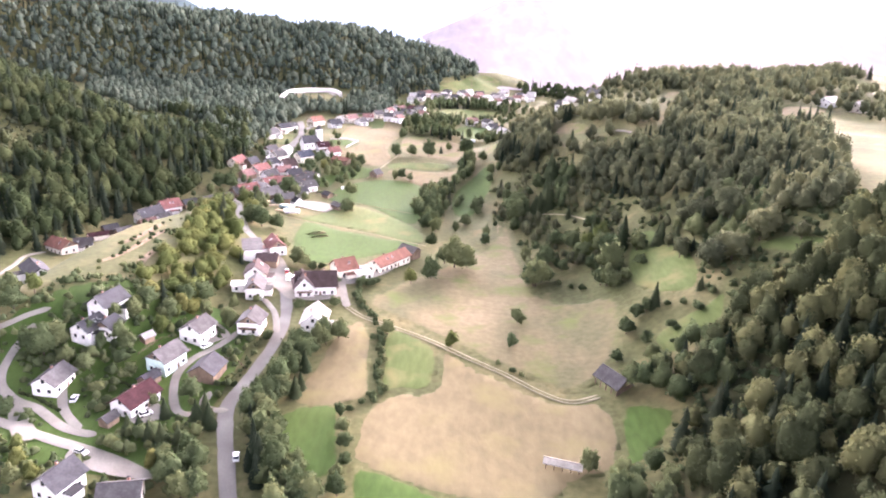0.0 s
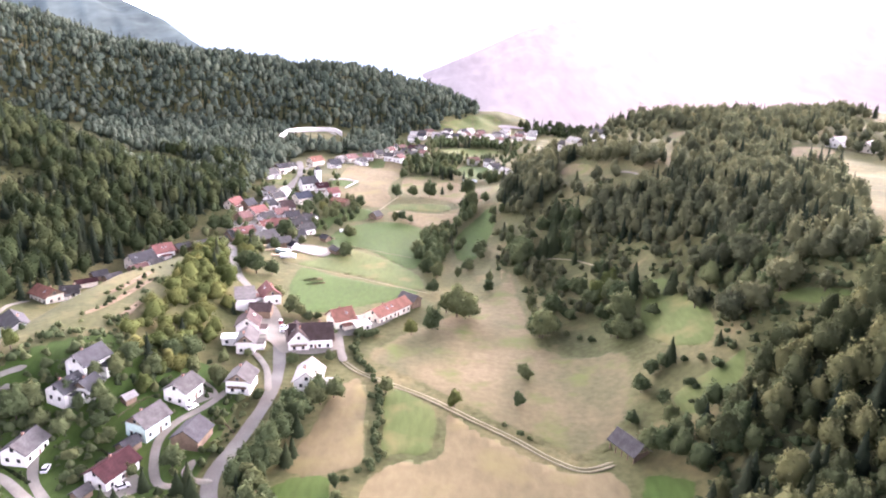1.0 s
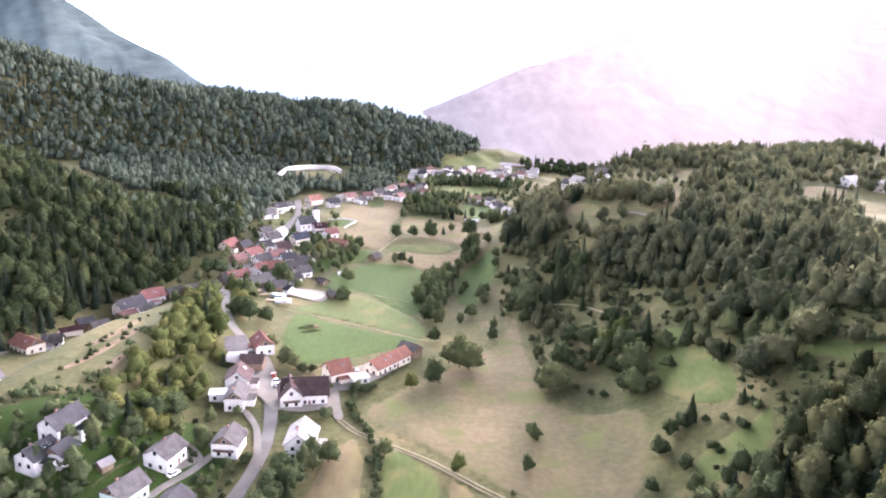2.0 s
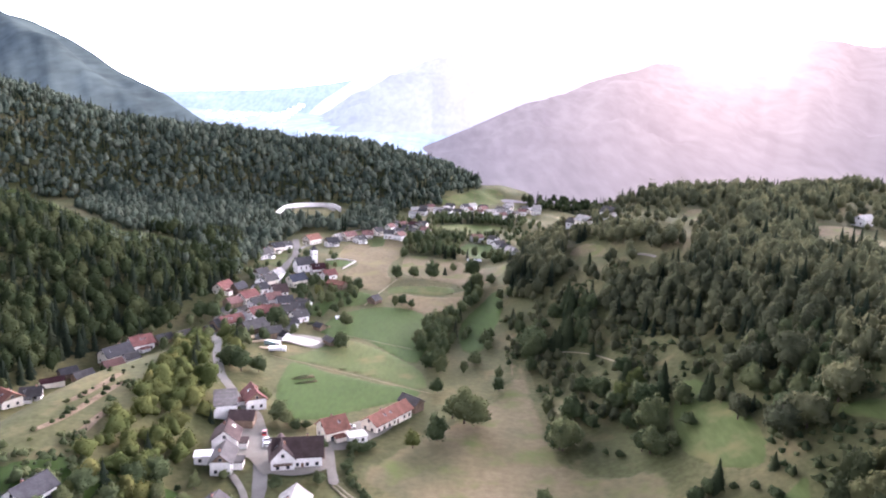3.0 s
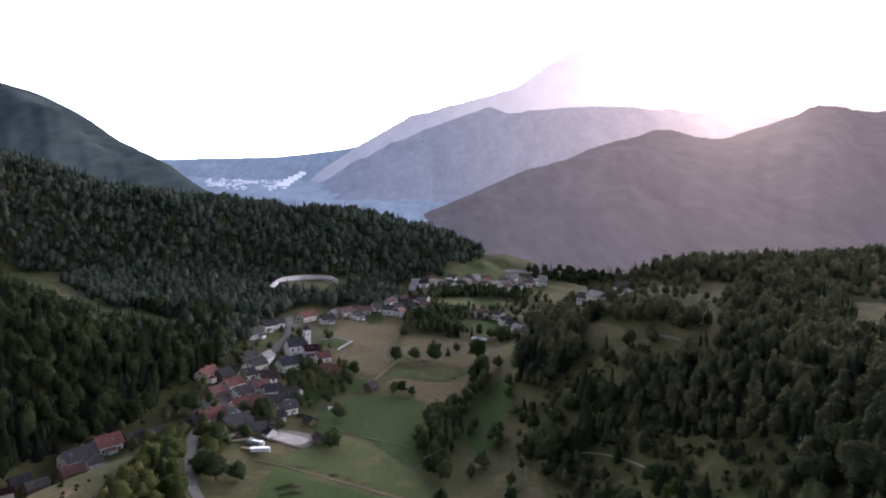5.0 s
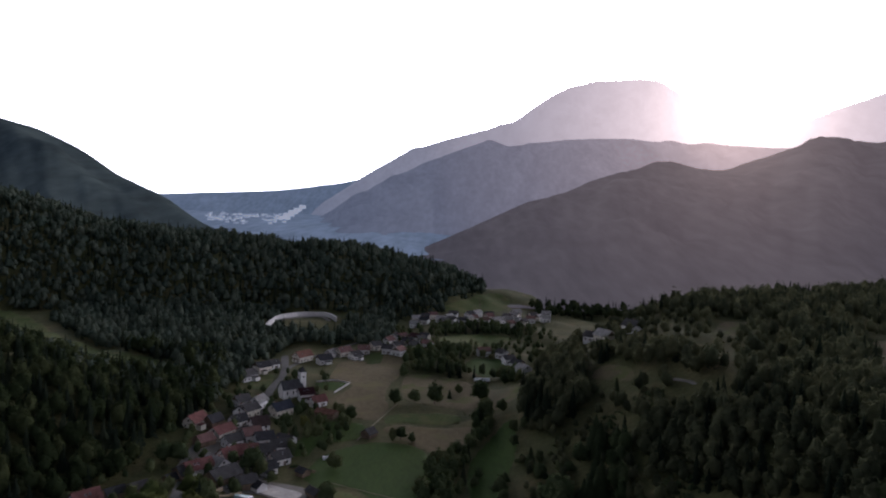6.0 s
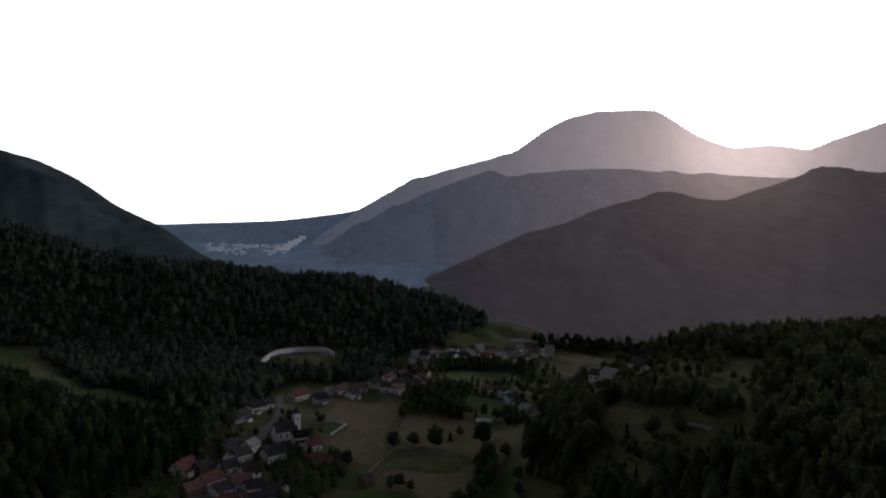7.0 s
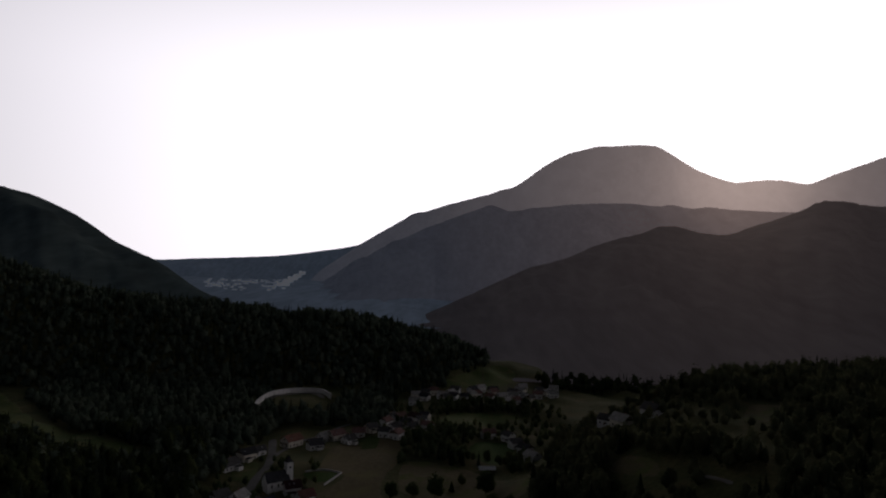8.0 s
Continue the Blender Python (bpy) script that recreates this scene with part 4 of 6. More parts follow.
# haze over each ridge is emitted: second colour, third towards the sun
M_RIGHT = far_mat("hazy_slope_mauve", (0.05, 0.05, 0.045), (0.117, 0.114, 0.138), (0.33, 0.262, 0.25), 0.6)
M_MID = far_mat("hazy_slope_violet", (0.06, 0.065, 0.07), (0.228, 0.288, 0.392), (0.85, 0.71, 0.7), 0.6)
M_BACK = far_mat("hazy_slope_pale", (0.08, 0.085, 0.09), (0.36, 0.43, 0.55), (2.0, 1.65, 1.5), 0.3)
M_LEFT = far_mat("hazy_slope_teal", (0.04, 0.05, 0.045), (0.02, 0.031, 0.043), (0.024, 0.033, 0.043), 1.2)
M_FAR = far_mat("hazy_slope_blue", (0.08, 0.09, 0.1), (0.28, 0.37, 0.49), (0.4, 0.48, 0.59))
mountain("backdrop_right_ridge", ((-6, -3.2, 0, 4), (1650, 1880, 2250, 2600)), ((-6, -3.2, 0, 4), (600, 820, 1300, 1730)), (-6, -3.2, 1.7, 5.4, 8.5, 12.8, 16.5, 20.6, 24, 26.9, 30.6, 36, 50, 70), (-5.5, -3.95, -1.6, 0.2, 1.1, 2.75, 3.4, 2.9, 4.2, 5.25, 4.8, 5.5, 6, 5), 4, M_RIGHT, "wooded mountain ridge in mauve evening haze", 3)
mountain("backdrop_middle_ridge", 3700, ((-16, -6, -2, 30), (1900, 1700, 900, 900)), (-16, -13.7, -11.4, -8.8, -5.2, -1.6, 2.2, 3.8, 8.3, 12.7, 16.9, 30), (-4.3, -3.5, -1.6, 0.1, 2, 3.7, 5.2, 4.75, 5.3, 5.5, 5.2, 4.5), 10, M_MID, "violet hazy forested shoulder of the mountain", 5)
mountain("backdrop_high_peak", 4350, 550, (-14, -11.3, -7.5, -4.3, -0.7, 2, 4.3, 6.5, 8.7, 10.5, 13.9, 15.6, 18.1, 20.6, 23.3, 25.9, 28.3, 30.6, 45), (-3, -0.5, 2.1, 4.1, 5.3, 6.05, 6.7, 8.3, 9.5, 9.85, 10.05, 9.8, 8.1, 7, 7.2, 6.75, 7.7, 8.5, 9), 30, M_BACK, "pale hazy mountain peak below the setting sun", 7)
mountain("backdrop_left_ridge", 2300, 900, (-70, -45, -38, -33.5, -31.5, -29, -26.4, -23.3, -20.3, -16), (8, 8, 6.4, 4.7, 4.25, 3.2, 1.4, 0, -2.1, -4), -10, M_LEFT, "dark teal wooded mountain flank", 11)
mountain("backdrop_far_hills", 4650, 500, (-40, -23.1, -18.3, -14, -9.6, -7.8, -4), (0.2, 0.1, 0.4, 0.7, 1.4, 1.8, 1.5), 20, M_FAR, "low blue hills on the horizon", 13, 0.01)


def far_valley():
    """The hazy floor of the next valley, where the town lies."""
    vs, fs = [], []
    az, ds = np.radians(np.linspace(-26, 0.5, 27)), np.linspace(1350, 4600, 17)
    for d in ds:
        x, y = d * np.sin(az), 143 + d * np.cos(az)
        vs += [(p, q, h + 9 + rough(p, q, 300, 21) * 2) for p, q, h in zip(x, y, ground_z(x, y))]
    n = len(az)
    fs = [(k * n + i, (k + 1) * n + i, (k + 1) * n + i + 1, k * n + i + 1) for k in range(len(ds) - 1) for i in range(n - 1)]
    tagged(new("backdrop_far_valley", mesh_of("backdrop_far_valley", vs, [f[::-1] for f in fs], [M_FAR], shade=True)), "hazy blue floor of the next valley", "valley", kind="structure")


far_valley()


# ---- trees ----
def ico(sub):
    bm = bmesh.new()
    bmesh.ops.create_icosphere(bm, subdivisions=sub, radius=1)
    v = np.array([p.co for p in bm.verts])
    f = np.array([[q.index for q in t.verts] for t in bm.faces])
    bm.free()
    return v, f


ICO2, ICO3 = ico(2), ico(3)


def quad_cloud(c, n, size, r):
    """Leaf clumps: one small bent four-sided blade at each centre c, facing about n."""
    k = len(c)
    n = n + r.normal(0, 0.5, (k, 3))
    n /= np.linalg.norm(n, axis=1)[:, None]
    t = np.cross(n, r.normal(0, 1, (k, 3)))
    t /= np.linalg.norm(t, axis=1)[:, None]
    b = np.cross(n, t)
    s = size * r.uniform(0.6, 1.35, (k, 1))
    v = np.stack([c - t * s, c + b * s * 0.75 - n * s * 0.2, c + t * s, c - b * s * 0.75 - n * s * 0.2], 1).reshape(-1, 3)
    i = np.arange(k)[:, None] * 4
    f = np.concatenate([i + [[0, 1, 2]], i + [[0, 2, 3]]])
    return v, f


def stack_vf(parts):
    vs, fs, o = [], [], 0
    for v, f in parts:
        vs.append(v)
        fs.append(f + o)
        o += len(v)
    return np.concatenate(vs), np.concatenate(fs)


def broad_crown(r, height, width, lobes, leaves, leaf, core=1, base=0.12, belly=0.4, flare=0.25, top=0.25, sharp=9.0, inner=0.9, rim=0.92):
    """An uneven crown: one lumpy mass with boughs that swell out of it, set all over with leaf clumps."""
    cv, cf = (ICO2, ICO2, ICO3)[core]
    heads = r.normal(0, 1, (lobes, 3))
    heads[:, 2] = heads[:, 2] * 0.8 + 0.25
    heads /= np.linalg.norm(heads, axis=1)[:, None]
    swell = r.uniform(0.35, 1.3, lobes)
    belly = belly + r.uniform(-0.04, 0.04)
    half = np.array((width / 2 * r.uniform(0.85, 1.2), width / 2 * r.uniform(0.85, 1.2), height * (1 - belly)))
    mid = np.array((r.uniform(-0.05, 0.05) * width, r.uniform(-0.05, 0.05) * width, height * belly))
    low = (belly - base) / (1 - belly)

    def shell(d):
        n = 0.56 + 0.5 * (np.exp(sharp * (d @ heads.T - 1)) * swell).max(1)
        taper = np.where(d[:, 2] > 0, 1 - top * d[:, 2], 1.0)
        d = d * np.column_stack([np.ones(len(d)), np.ones(len(d)), np.where(d[:, 2] < 0, low, 1.0)])
        skirt = 1 + flare * np.exp(-((d[:, 2] + 0.3) / 0.3) ** 2)
        return mid + d * n[:, None] * half * np.column_stack([taper * skirt, taper * skirt, np.ones(len(d))])

    k = leaves
    d = r.normal(0, 1, (k, 3))
    d[:, 2] = d[:, 2] * 0.95 + 0.12
    d /= np.linalg.norm(d, axis=1)[:, None]
    p = mid + (shell(d) - mid) * r.uniform(rim, 1.06, (k, 1))
    return stack_vf([(mid + (shell(cv) - mid) * inner * r.uniform(0.9, 1.08, (len(cv), 1)), cf), quad_cloud(p, d, leaf, r)])


def conifer_crown(r, height, width, tiers, arms):
    """A spruce: drooping arms in tiers round a slim core."""
    parts = []
    n = 6
    a = np.arange(n) * math.tau / n
    core = np.vstack([np.column_stack([np.cos(a) * width * 0.13, np.sin(a) * width * 0.13, np.full(n, height * 0.1)]), [[0, 0, height * 0.98]]])
    parts.append((core, np.array([[i, (i + 1) % n, n] for i in range(n)])))
    for t in range(tiers):
        u = t / (tiers - 1)
        z = height * (0.1 + 0.86 * u)
        reach = width * 0.5 * ((1 - u) ** 0.75 + 0.05) * r.uniform(0.85, 1.12)
        k = max(4, int(arms * (1 - 0.5 * u)))
        ang = np.arange(k) * math.tau / k + r.uniform(0, 6) + r.normal(0, 0.15, k)
        rr = reach * r.uniform(0.6, 1.25, k)
        drop = height * 0.035 + rr * 0.3
        c, s = np.cos(ang), np.sin(ang)
        half = rr * r.uniform(0.22, 0.4, k) + height * 0.006
        root = np.column_stack([np.zeros(k), np.zeros(k), np.full(k, z + height * 0.05)])
        le = np.column_stack([c * rr * 0.6 - s * half, s * rr * 0.6 + c * half, z - drop * 0.55])
        ri = np.column_stack([c * rr * 0.6 + s * half, s * rr * 0.6 - c * half, z - drop * 0.55])
        tip = np.column_stack([c * rr, s * rr, z - drop])
        v = np.stack([root, ri, tip, le], 1).reshape(-1, 3)
        i = np.arange(k)[:, None] * 4
        parts.append((v, np.concatenate([i + [[0, 1, 2]], i + [[0, 2, 3]]])))
    return stack_vf(parts)


def trunk_vf(r, height, rad, limbs):
    """A tapered trunk with a few rising limbs."""
    parts = []

    def tube(p, q, r0, r1, n=6):
        p, q = np.array(p, float), np.array(q, float)
        d = (q - p) / np.linalg.norm(q - p)
        t = np.cross(d, (0.3, 0.9, 0.2))
        t /= np.linalg.norm(t)
        b = np.cross(d, t)
        a = np.arange(n) * math.tau / n
        ring = np.cos(a)[:, None] * t + np.sin(a)[:, None] * b
        v = np.vstack([p + ring * r0, q + ring * r1])
        i = np.arange(n)
        j = (i + 1) % n
        parts.append((v, np.vstack([np.column_stack([i, j, j + n]), np.column_stack([i, j + n, i + n])])))

    lean = r.uniform(-0.03, 0.03, 2) * height
    mid = (lean[0], lean[1], height * 0.55)
    tube((0, 0, -0.6), mid, rad, rad * 0.6, 7)
    tube(mid, (lean[0] * 1.6, lean[1] * 1.6, height * 0.9), rad * 0.6, rad * 0.15)
    for i in range(limbs):
        a = i * 2.4 + r.uniform(0, 1)
        z = height * r.uniform(0.22, 0.5)
        tube((lean[0] * z / height, lean[1] * z / height, z), (math.cos(a) * height * 0.2, math.sin(a) * height * 0.2, z + height * 0.22), rad * 0.4, rad * 0.12, 5)
    return stack_vf(parts)


def plant(name, vf, material, tone=None):
    me = bpy.data.meshes.new(name)
    v, f = vf
    me.vertices.add(len(v))
    me.vertices.foreach_set("co", np.ascontiguousarray(v, np.float32).ravel())
    me.loops.add(f.size)
    me.loops.foreach_set("vertex_index", np.ascontiguousarray(f, np.int32).ravel())
    me.polygons.add(len(f))
    me.polygons.foreach_set("loop_start", np.arange(0, f.size, 3, dtype=np.int32))
    if tone is not None:
        at = me.attributes.new("tone", "FLOAT", "POINT")
        at.data.foreach_set("value", np.ascontiguousarray(tone, np.float32))
    me.polygons.foreach_set("use_smooth", np.ones(len(f), bool))
    me.materials.append(material)
    me.update(calc_edges=True)
    return me


def woods(name, xy, sizes, kinds, variants, material, label, seed):
    """Many trees joined into one mesh of foliage (stuff)."""
    r = np.random.RandomState(seed)
    V, F, T, o = [], [], [], 0
    z = ground_z(xy[:, 0], xy[:, 1])
    drift = rough(xy[:, 0], xy[:, 1], 70, seed + 3)
    for (x, y), h, s, k in zip(xy, z, sizes, kinds):
        v, f = variants[k]
        a = r.uniform(0, math.tau)
        c, sn = math.cos(a) * s, math.sin(a) * s
        w = v @ np.array([[c, sn, 0], [-sn, c, 0], [0, 0, s * r.uniform(0.88, 1.15)]]) + (x, y, h - 0.4)
        V.append(w)
        F.append(f + o)
        T.append(np.full(len(v), np.clip(0.5 + 0.3 * drift[len(T)] + r.uniform(-0.33, 0.33), 0.0, 0.98)))
        o += len(v)
    ob = new(name, plant(name, (np.concatenate(V), np.concatenate(F)), material, np.concatenate(T)))
    return tagged(ob, label, "forest", kind="stuff")


def scatter(lo, hi, step, seed):
    r = np.random.RandomState(seed)
    X, Y = np.meshgrid(np.arange(lo[0], hi[0], step), np.arange(lo[1], hi[1], step))
    X[1::2] += step / 2
    p = np.column_stack([X.ravel(), Y.ravel()]) + r.uniform(-0.42, 0.42, (X.size, 2)) * step
    return p, r


FIELD_EDGES = [rounded(p, 3) for key, (_, p) in FIELDS.items() if key != "garden_low"]
HOUSES = NEAR_HOUSES + OUTBUILDINGS + KNOLL_HOUSES + VILLAGE_HOUSES + FAR_HOUSES + TERRACE_HOUSES
HXY = np.array([h[:2] for h in HOUSES], float)
ROAD_XY = np.concatenate([spline(p, 3.0) for _, p in LANES.values()])


def free(p, road=4.5, house=8.5):
    ok = np.ones(len(p), bool)
    for e in FIELD_EDGES:
        ok &= ~inside(e, p[:, 0], p[:, 1])
    for block, gap in ((HXY, house), (ROAD_XY, road)):
        for i in range(0, len(p), 2000):
            d = np.hypot(p[i:i + 2000, None, 0] - block[None, :, 0], p[i:i + 2000, None, 1] - block[None, :, 1]).min(1)
            ok[i:i + 2000] &= d > gap
    return ok


rv = np.random.RandomState(42)
BROAD_HIGH = [broad_crown(rv, 16, 10.4, 24, 380, 0.54, 1, 0.02, 0.45, 0.1, 0.14, 12.0, 0.88, 0.87) for _ in range(7)]
BROAD_MID = [broad_crown(rv, 16, 10.4, 18, 175, 0.66, 1, 0.02, 0.45, 0.1, 0.14, 10.0, 0.84, 0.85) for _ in range(8)]
BROAD_ROUND = [broad_crown(rv, 12, 11.5, 14, 200, 0.56, 1, 0.0, 0.42, 0.12, 0.08, 9.0, 0.9, 0.9) for _ in range(6)]
BROAD_LOW = [broad_crown(rv, 15, 11.5, 11, 24, 1.5, 1, 0.0) for _ in range(7)]
SPRUCE_HIGH = [conifer_crown(rv, 17, 7.2, 17, 11) for _ in range(5)]
SPRUCE_MID = [conifer_crown(rv, 17, 7.4, 13, 9) for _ in range(5)]
SPRUCE_LOW = [conifer_crown(rv, 18, 7.4, 8, 7) for _ in range(4)]
BUSH = [broad_crown(rv, 4, 4.4, 7, 34, 0.46, 1, 0.0) for _ in range(5)]
CROWN_SETS = {"high": (BROAD_HIGH, SPRUCE_HIGH), "mid": (BROAD_MID, SPRUCE_MID), "low": (BROAD_LOW, SPRUCE_LOW), "round": (BROAD_ROUND, SPRUCE_MID)}


def forest(name, lo, hi, step, seed, keep, spruce, mid, label, size=(0.75, 1.2), leaf=M_LEAF):
    """Two meshes over one stretch: broadleaf and spruce, mixed in drifts."""
    p, r = scatter(lo, hi, step, seed)
    ok = keep(p[:, 0], p[:, 1])
    p = p[ok]
    p = p[free(p)]
    drift = rough(p[:, 0], p[:, 1], 45, seed) * 0.28 + r.uniform(0, 1, len(p))
    is_spruce = drift < spruce
    for flag, var, material, word in ((False, CROWN_SETS[mid][0], leaf, "broadleaf"), (True, CROWN_SETS[mid][1], M_NEEDLE, "spruce")):
        q = p[is_spruce == flag]
        if len(q):
            woods(name, q, r.uniform(*size, len(q)), r.randint(0, len(var), len(q)), var, material, label % word, seed + flag)


SIDE_VALLEY = spline([(-520, 874), (-421, 783), (-352, 703), (-309, 672), (-261, 645), (-242, 639)], 6.0)


def side_valley(x, y):
    """The open meadow strip between the two wooded hills."""
    return np.array([np.hypot(SIDE_VALLEY[:, 0] - a, SIDE_VALLEY[:, 1] - b).min() for a, b in zip(x, y)]) < 27


def near_hill(x, y):
    u = -(x + 164 - 14 * smooth(500, 540, y)) - np.where(y < 505, 0.06, 0.22) * np.abs(y - 505)
    glade = ((x + 164) / 11) ** 2 + ((y - 490) / 17) ** 2 > 1
    strip = np.abs((y - 625) - 0.1 * (x + 250)) > 13 + 0 * x
    bare = ((x + 282) / 30) ** 2 + ((y - 450) / 38) ** 2 > 0.4 + 0.4 * rough(x, y, 24, 15)
    return (u > 0) & (x > -0.71 * y) & ~side_valley(x, y) & glade & bare & (strip | (x > -205)) & (x < np.interp(y, (320, 362, 401, 416, 426, 447, 465, 505), (-200, -200, -196, -188, -178, -168, -162, -160)))


def far_hill(x, y):
    c = np.interp(x, CREST_X, CREST_Z)
    foot = 915 - 30 * smooth(-200, -350, x) + 60 * smooth(-60, 40, x)
    wall = (x > -200) & (x < -126) & (y < 906)
    return (c > 4) & (x > -0.71 * y) & (y > foot) & ~wall & ~side_valley(x, y)


def village_woods(x, y):
    side = (x < -162 + 0.04 * (y - 560)) & (y > 560)
    back = (x < -66) & (y > 748) & (y < 900)
    below_wall = (x > -200) & (x < -122) & (y > 800)
    return (side | back) & ~below_wall & ~side_valley(x, y)


# the wooded steep slope below the terrace, the groves on the terrace and the wooded knob
STEEP_WOOD = [(79, 434), (84, 402), (93, 383), (103, 363), (118, 344), (120, 320), (128, 298), (142, 284), (154, 268), (168, 286), (190, 340), (212, 395), (240, 455), (214, 452), (189, 462), (168, 460), (139, 449), (122, 446), (109, 447), (97, 459), (88, 462)]
TERRACE_GROVES = [
    [(77, 560), (97, 530), (110, 506), (121, 481), (134, 470), (148, 478), (136, 503), (118, 530), (104, 552), (86, 578)],
    [(163, 476), (186, 470), (205, 466), (224, 480), (238, 526), (242, 548), (206, 548), (180, 502)],
    [(140, 650), (178, 604), (221, 616), (262, 600), (296, 610), (342, 690), (420, 735), (420, 790), (300, 740), (140, 700)],
    [(262, 566), (288, 578), (300, 600), (276, 596)],
    [(204, 556), (238, 556), (262, 590), (222, 612), (204, 592)],
    [(60, 604), (78, 592), (90, 636), (102, 700), (76, 716), (54, 660)],
]
KNOB = [(42, 566), (38, 524), (42, 492), (50, 485), (61, 493), (71, 502), (77, 542), (77, 588), (60, 600)]


def steep_wood(x, y):
    return inside(STEEP_WOOD, x, y)


def lower_wood(x, y):
    s = x - np.interp(y, (100, 190, 213, 232, 242), (66, 72, 84, 106, 112))
    lawn = ((x - 90) / 14) ** 2 + ((y - 190) / 8) ** 2 > 1
    east = (x > 146) & (y >= 242) & (y < 275 + 0.9 * (x - 168)) & (x < 176)
    bank = ((x - 93) / 11) ** 2 + ((y - 196) / 7) ** 2 > 1
    return ((s > 0) & (y < 242) | east) & lawn & bank & (x < 70 + 0.78 * y)


def terrace_grove(x, y):
    hit = np.zeros(np.shape(x), bool)
    for g in TERRACE_GROVES:
        hit |= inside(g, x, y)
    return hit


def knob(x, y):
    return inside(KNOB, x, y)


def knoll_flank(x, y):
    w = rough(x, y, 26, 12) * 3.5
    return (x + w > -133 + 0.14 * (380 - y)) & (x + w < -97 - 0.12 * (y - 300)) & (y + w > 240) & (y < 424) & (rough(x, y, 13, 13) > -0.8)


forest("near_hill_woods", (-480, 320), (-150, 690), 6.8, 101, near_hill, 0.42, "mid", "dense dark %s forest on the near hillside", (0.62, 1.12))
# these two distant woods carry haze in their leaf colour
forest("far_hill_woods", (-780, 840), (60, 1160), 8.1, 102, far_hill, 0.3, "low", "dense dark %s forest on the far hill", (0.55, 1.08), M_LEAF_HAZED)
forest("village_woods", (-420, 560), (-60, 920), 8.0, 103, village_woods, 0.18, "low", "mixed %s woodland behind the village", (0.6, 1.0), M_LEAF_HAZED)
forest("lower_slope_woods", (60, 105), (260, 330), 5.6, 104, lower_wood, 0.2, "high", "dense %s forest on the lower sunny slope", (0.4, 1.0), M_LEAF_SLOPE)
forest("steep_slope_woods", (76, 262), (245, 466), 5.7, 108, steep_wood, 0.2, "mid", "dense %s forest on the steep slope", (0.48, 0.9), M_LEAF_OLIVE)
forest("terrace_woods", (76, 466), (430, 860), 7.4, 110, terrace_grove, 0.14, "mid", "%s grove on the sunlit terrace", (0.6, 0.98), M_LEAF_OLIVE)
forest("knob_woods", (38, 484), (80, 602), 6.0, 105, knob, 0.2, "mid", "thick %s grove on the wooded knob", (0.7, 1.08), M_LEAF_OLIVE)
forest("knoll_woods", (-150, 232), (-84, 424), 5.2, 106, knoll_flank, 0.05, "round", "yellowing %s thicket on the knoll", (0.34, 0.86), M_LEAF_WARM)
forest("valley_end_woods", (40, 935), (520, 1030), 8.5, 109, lambda x, y: (y > 975 - 0.12 * (x - 60)) & (x > 95), 0.3, "low", "dark %s woods behind the far village", (0.6, 1.0))


# ---- groves and belts along the stream, the far village and the slope ----
for i, (key, (step, poly)) in enumerate(GROVES.items()):
    e = np.array(poly, float)
    forest("grove", e.min(0), e.max(0), step, 300 + i, lambda x, y: inside(e, x, y), 0.12, "high" if e[:, 1].mean() < 400 else "mid", "clump of dense green %s trees beside the meadow", (0.45, 0.8), M_LEAF_VALLEY)

# gardens and orchards between the houses
def gardens(x, y):
    near = (x > -178) & (x < -66) & (y > 400) & (y < 640) & (((x + 179) / 16) ** 2 + ((y - 484) / 26) ** 2 > 1) & (x < np.where((y > 478) & (y < 562), -60, -98 + 0.16 * (y - 440)))
    far = (x > -70) & (x < 100) & (y > 700) & (y < 860) & (np.abs(y - 800) > 8)
    return near | far


p, r = scatter((-180, 400), (100, 960), 10.0, 400)
p = p[gardens(p[:, 0], p[:, 1])]
p = p[free(p, 3.5, 7.5)]
woods("garden_shrubs", p, r.uniform(0.35, 0.62, len(p)), r.randint(0, len(BROAD_MID), len(p)), BROAD_MID, M_LEAF_VALLEY, "loose broadleaf trees in the village gardens", 401)


# leafy gardens and a wooded bank round the houses below the knoll
def bank_gardens(x, y):
    strip = inside([(-150, 210), (-128, 206), (-112, 214), (-100, 214), (-98, 234), (-108, 246), (-122, 246), (-150, 236)], x, y)
    screen = inside([(-112, 171), (-97, 167), (-76, 160), (-70, 178), (-76, 184), (-92, 180), (-104, 175)], x, y)
    return strip & (rough(x, y, 18, 19) > -0.5) | screen


p, r = scatter((-152, 150), (-64, 262), 5.0, 430)
p = p[bank_gardens(p[:, 0], p[:, 1])]
p = p[free(p, 3.2, 7.0)]
woods("garden_shrubs", p, r.uniform(0.22, 0.5, len(p)), r.randint(0, len(BROAD_ROUND), len(p)), BROAD_ROUND, M_LEAF_VALLEY, "leafy garden trees on the bank between the houses", 431)
for i, line in enumerate(([(-108, 203), (-103, 203.5), (-98, 201), (-90, 200)], [(-133, 196), (-127, 194), (-119, 189.5), (-116, 187.5)])):
    p, r = spline(line, 1.0), np.random.RandomState(440 + i)
    woods("hedge", p, r.uniform(0.34, 0.44, len(p)), r.randint(0, len(BUSH), len(p)), BUSH, M_LEAF, "clipped dark green garden hedge", 445 + i)

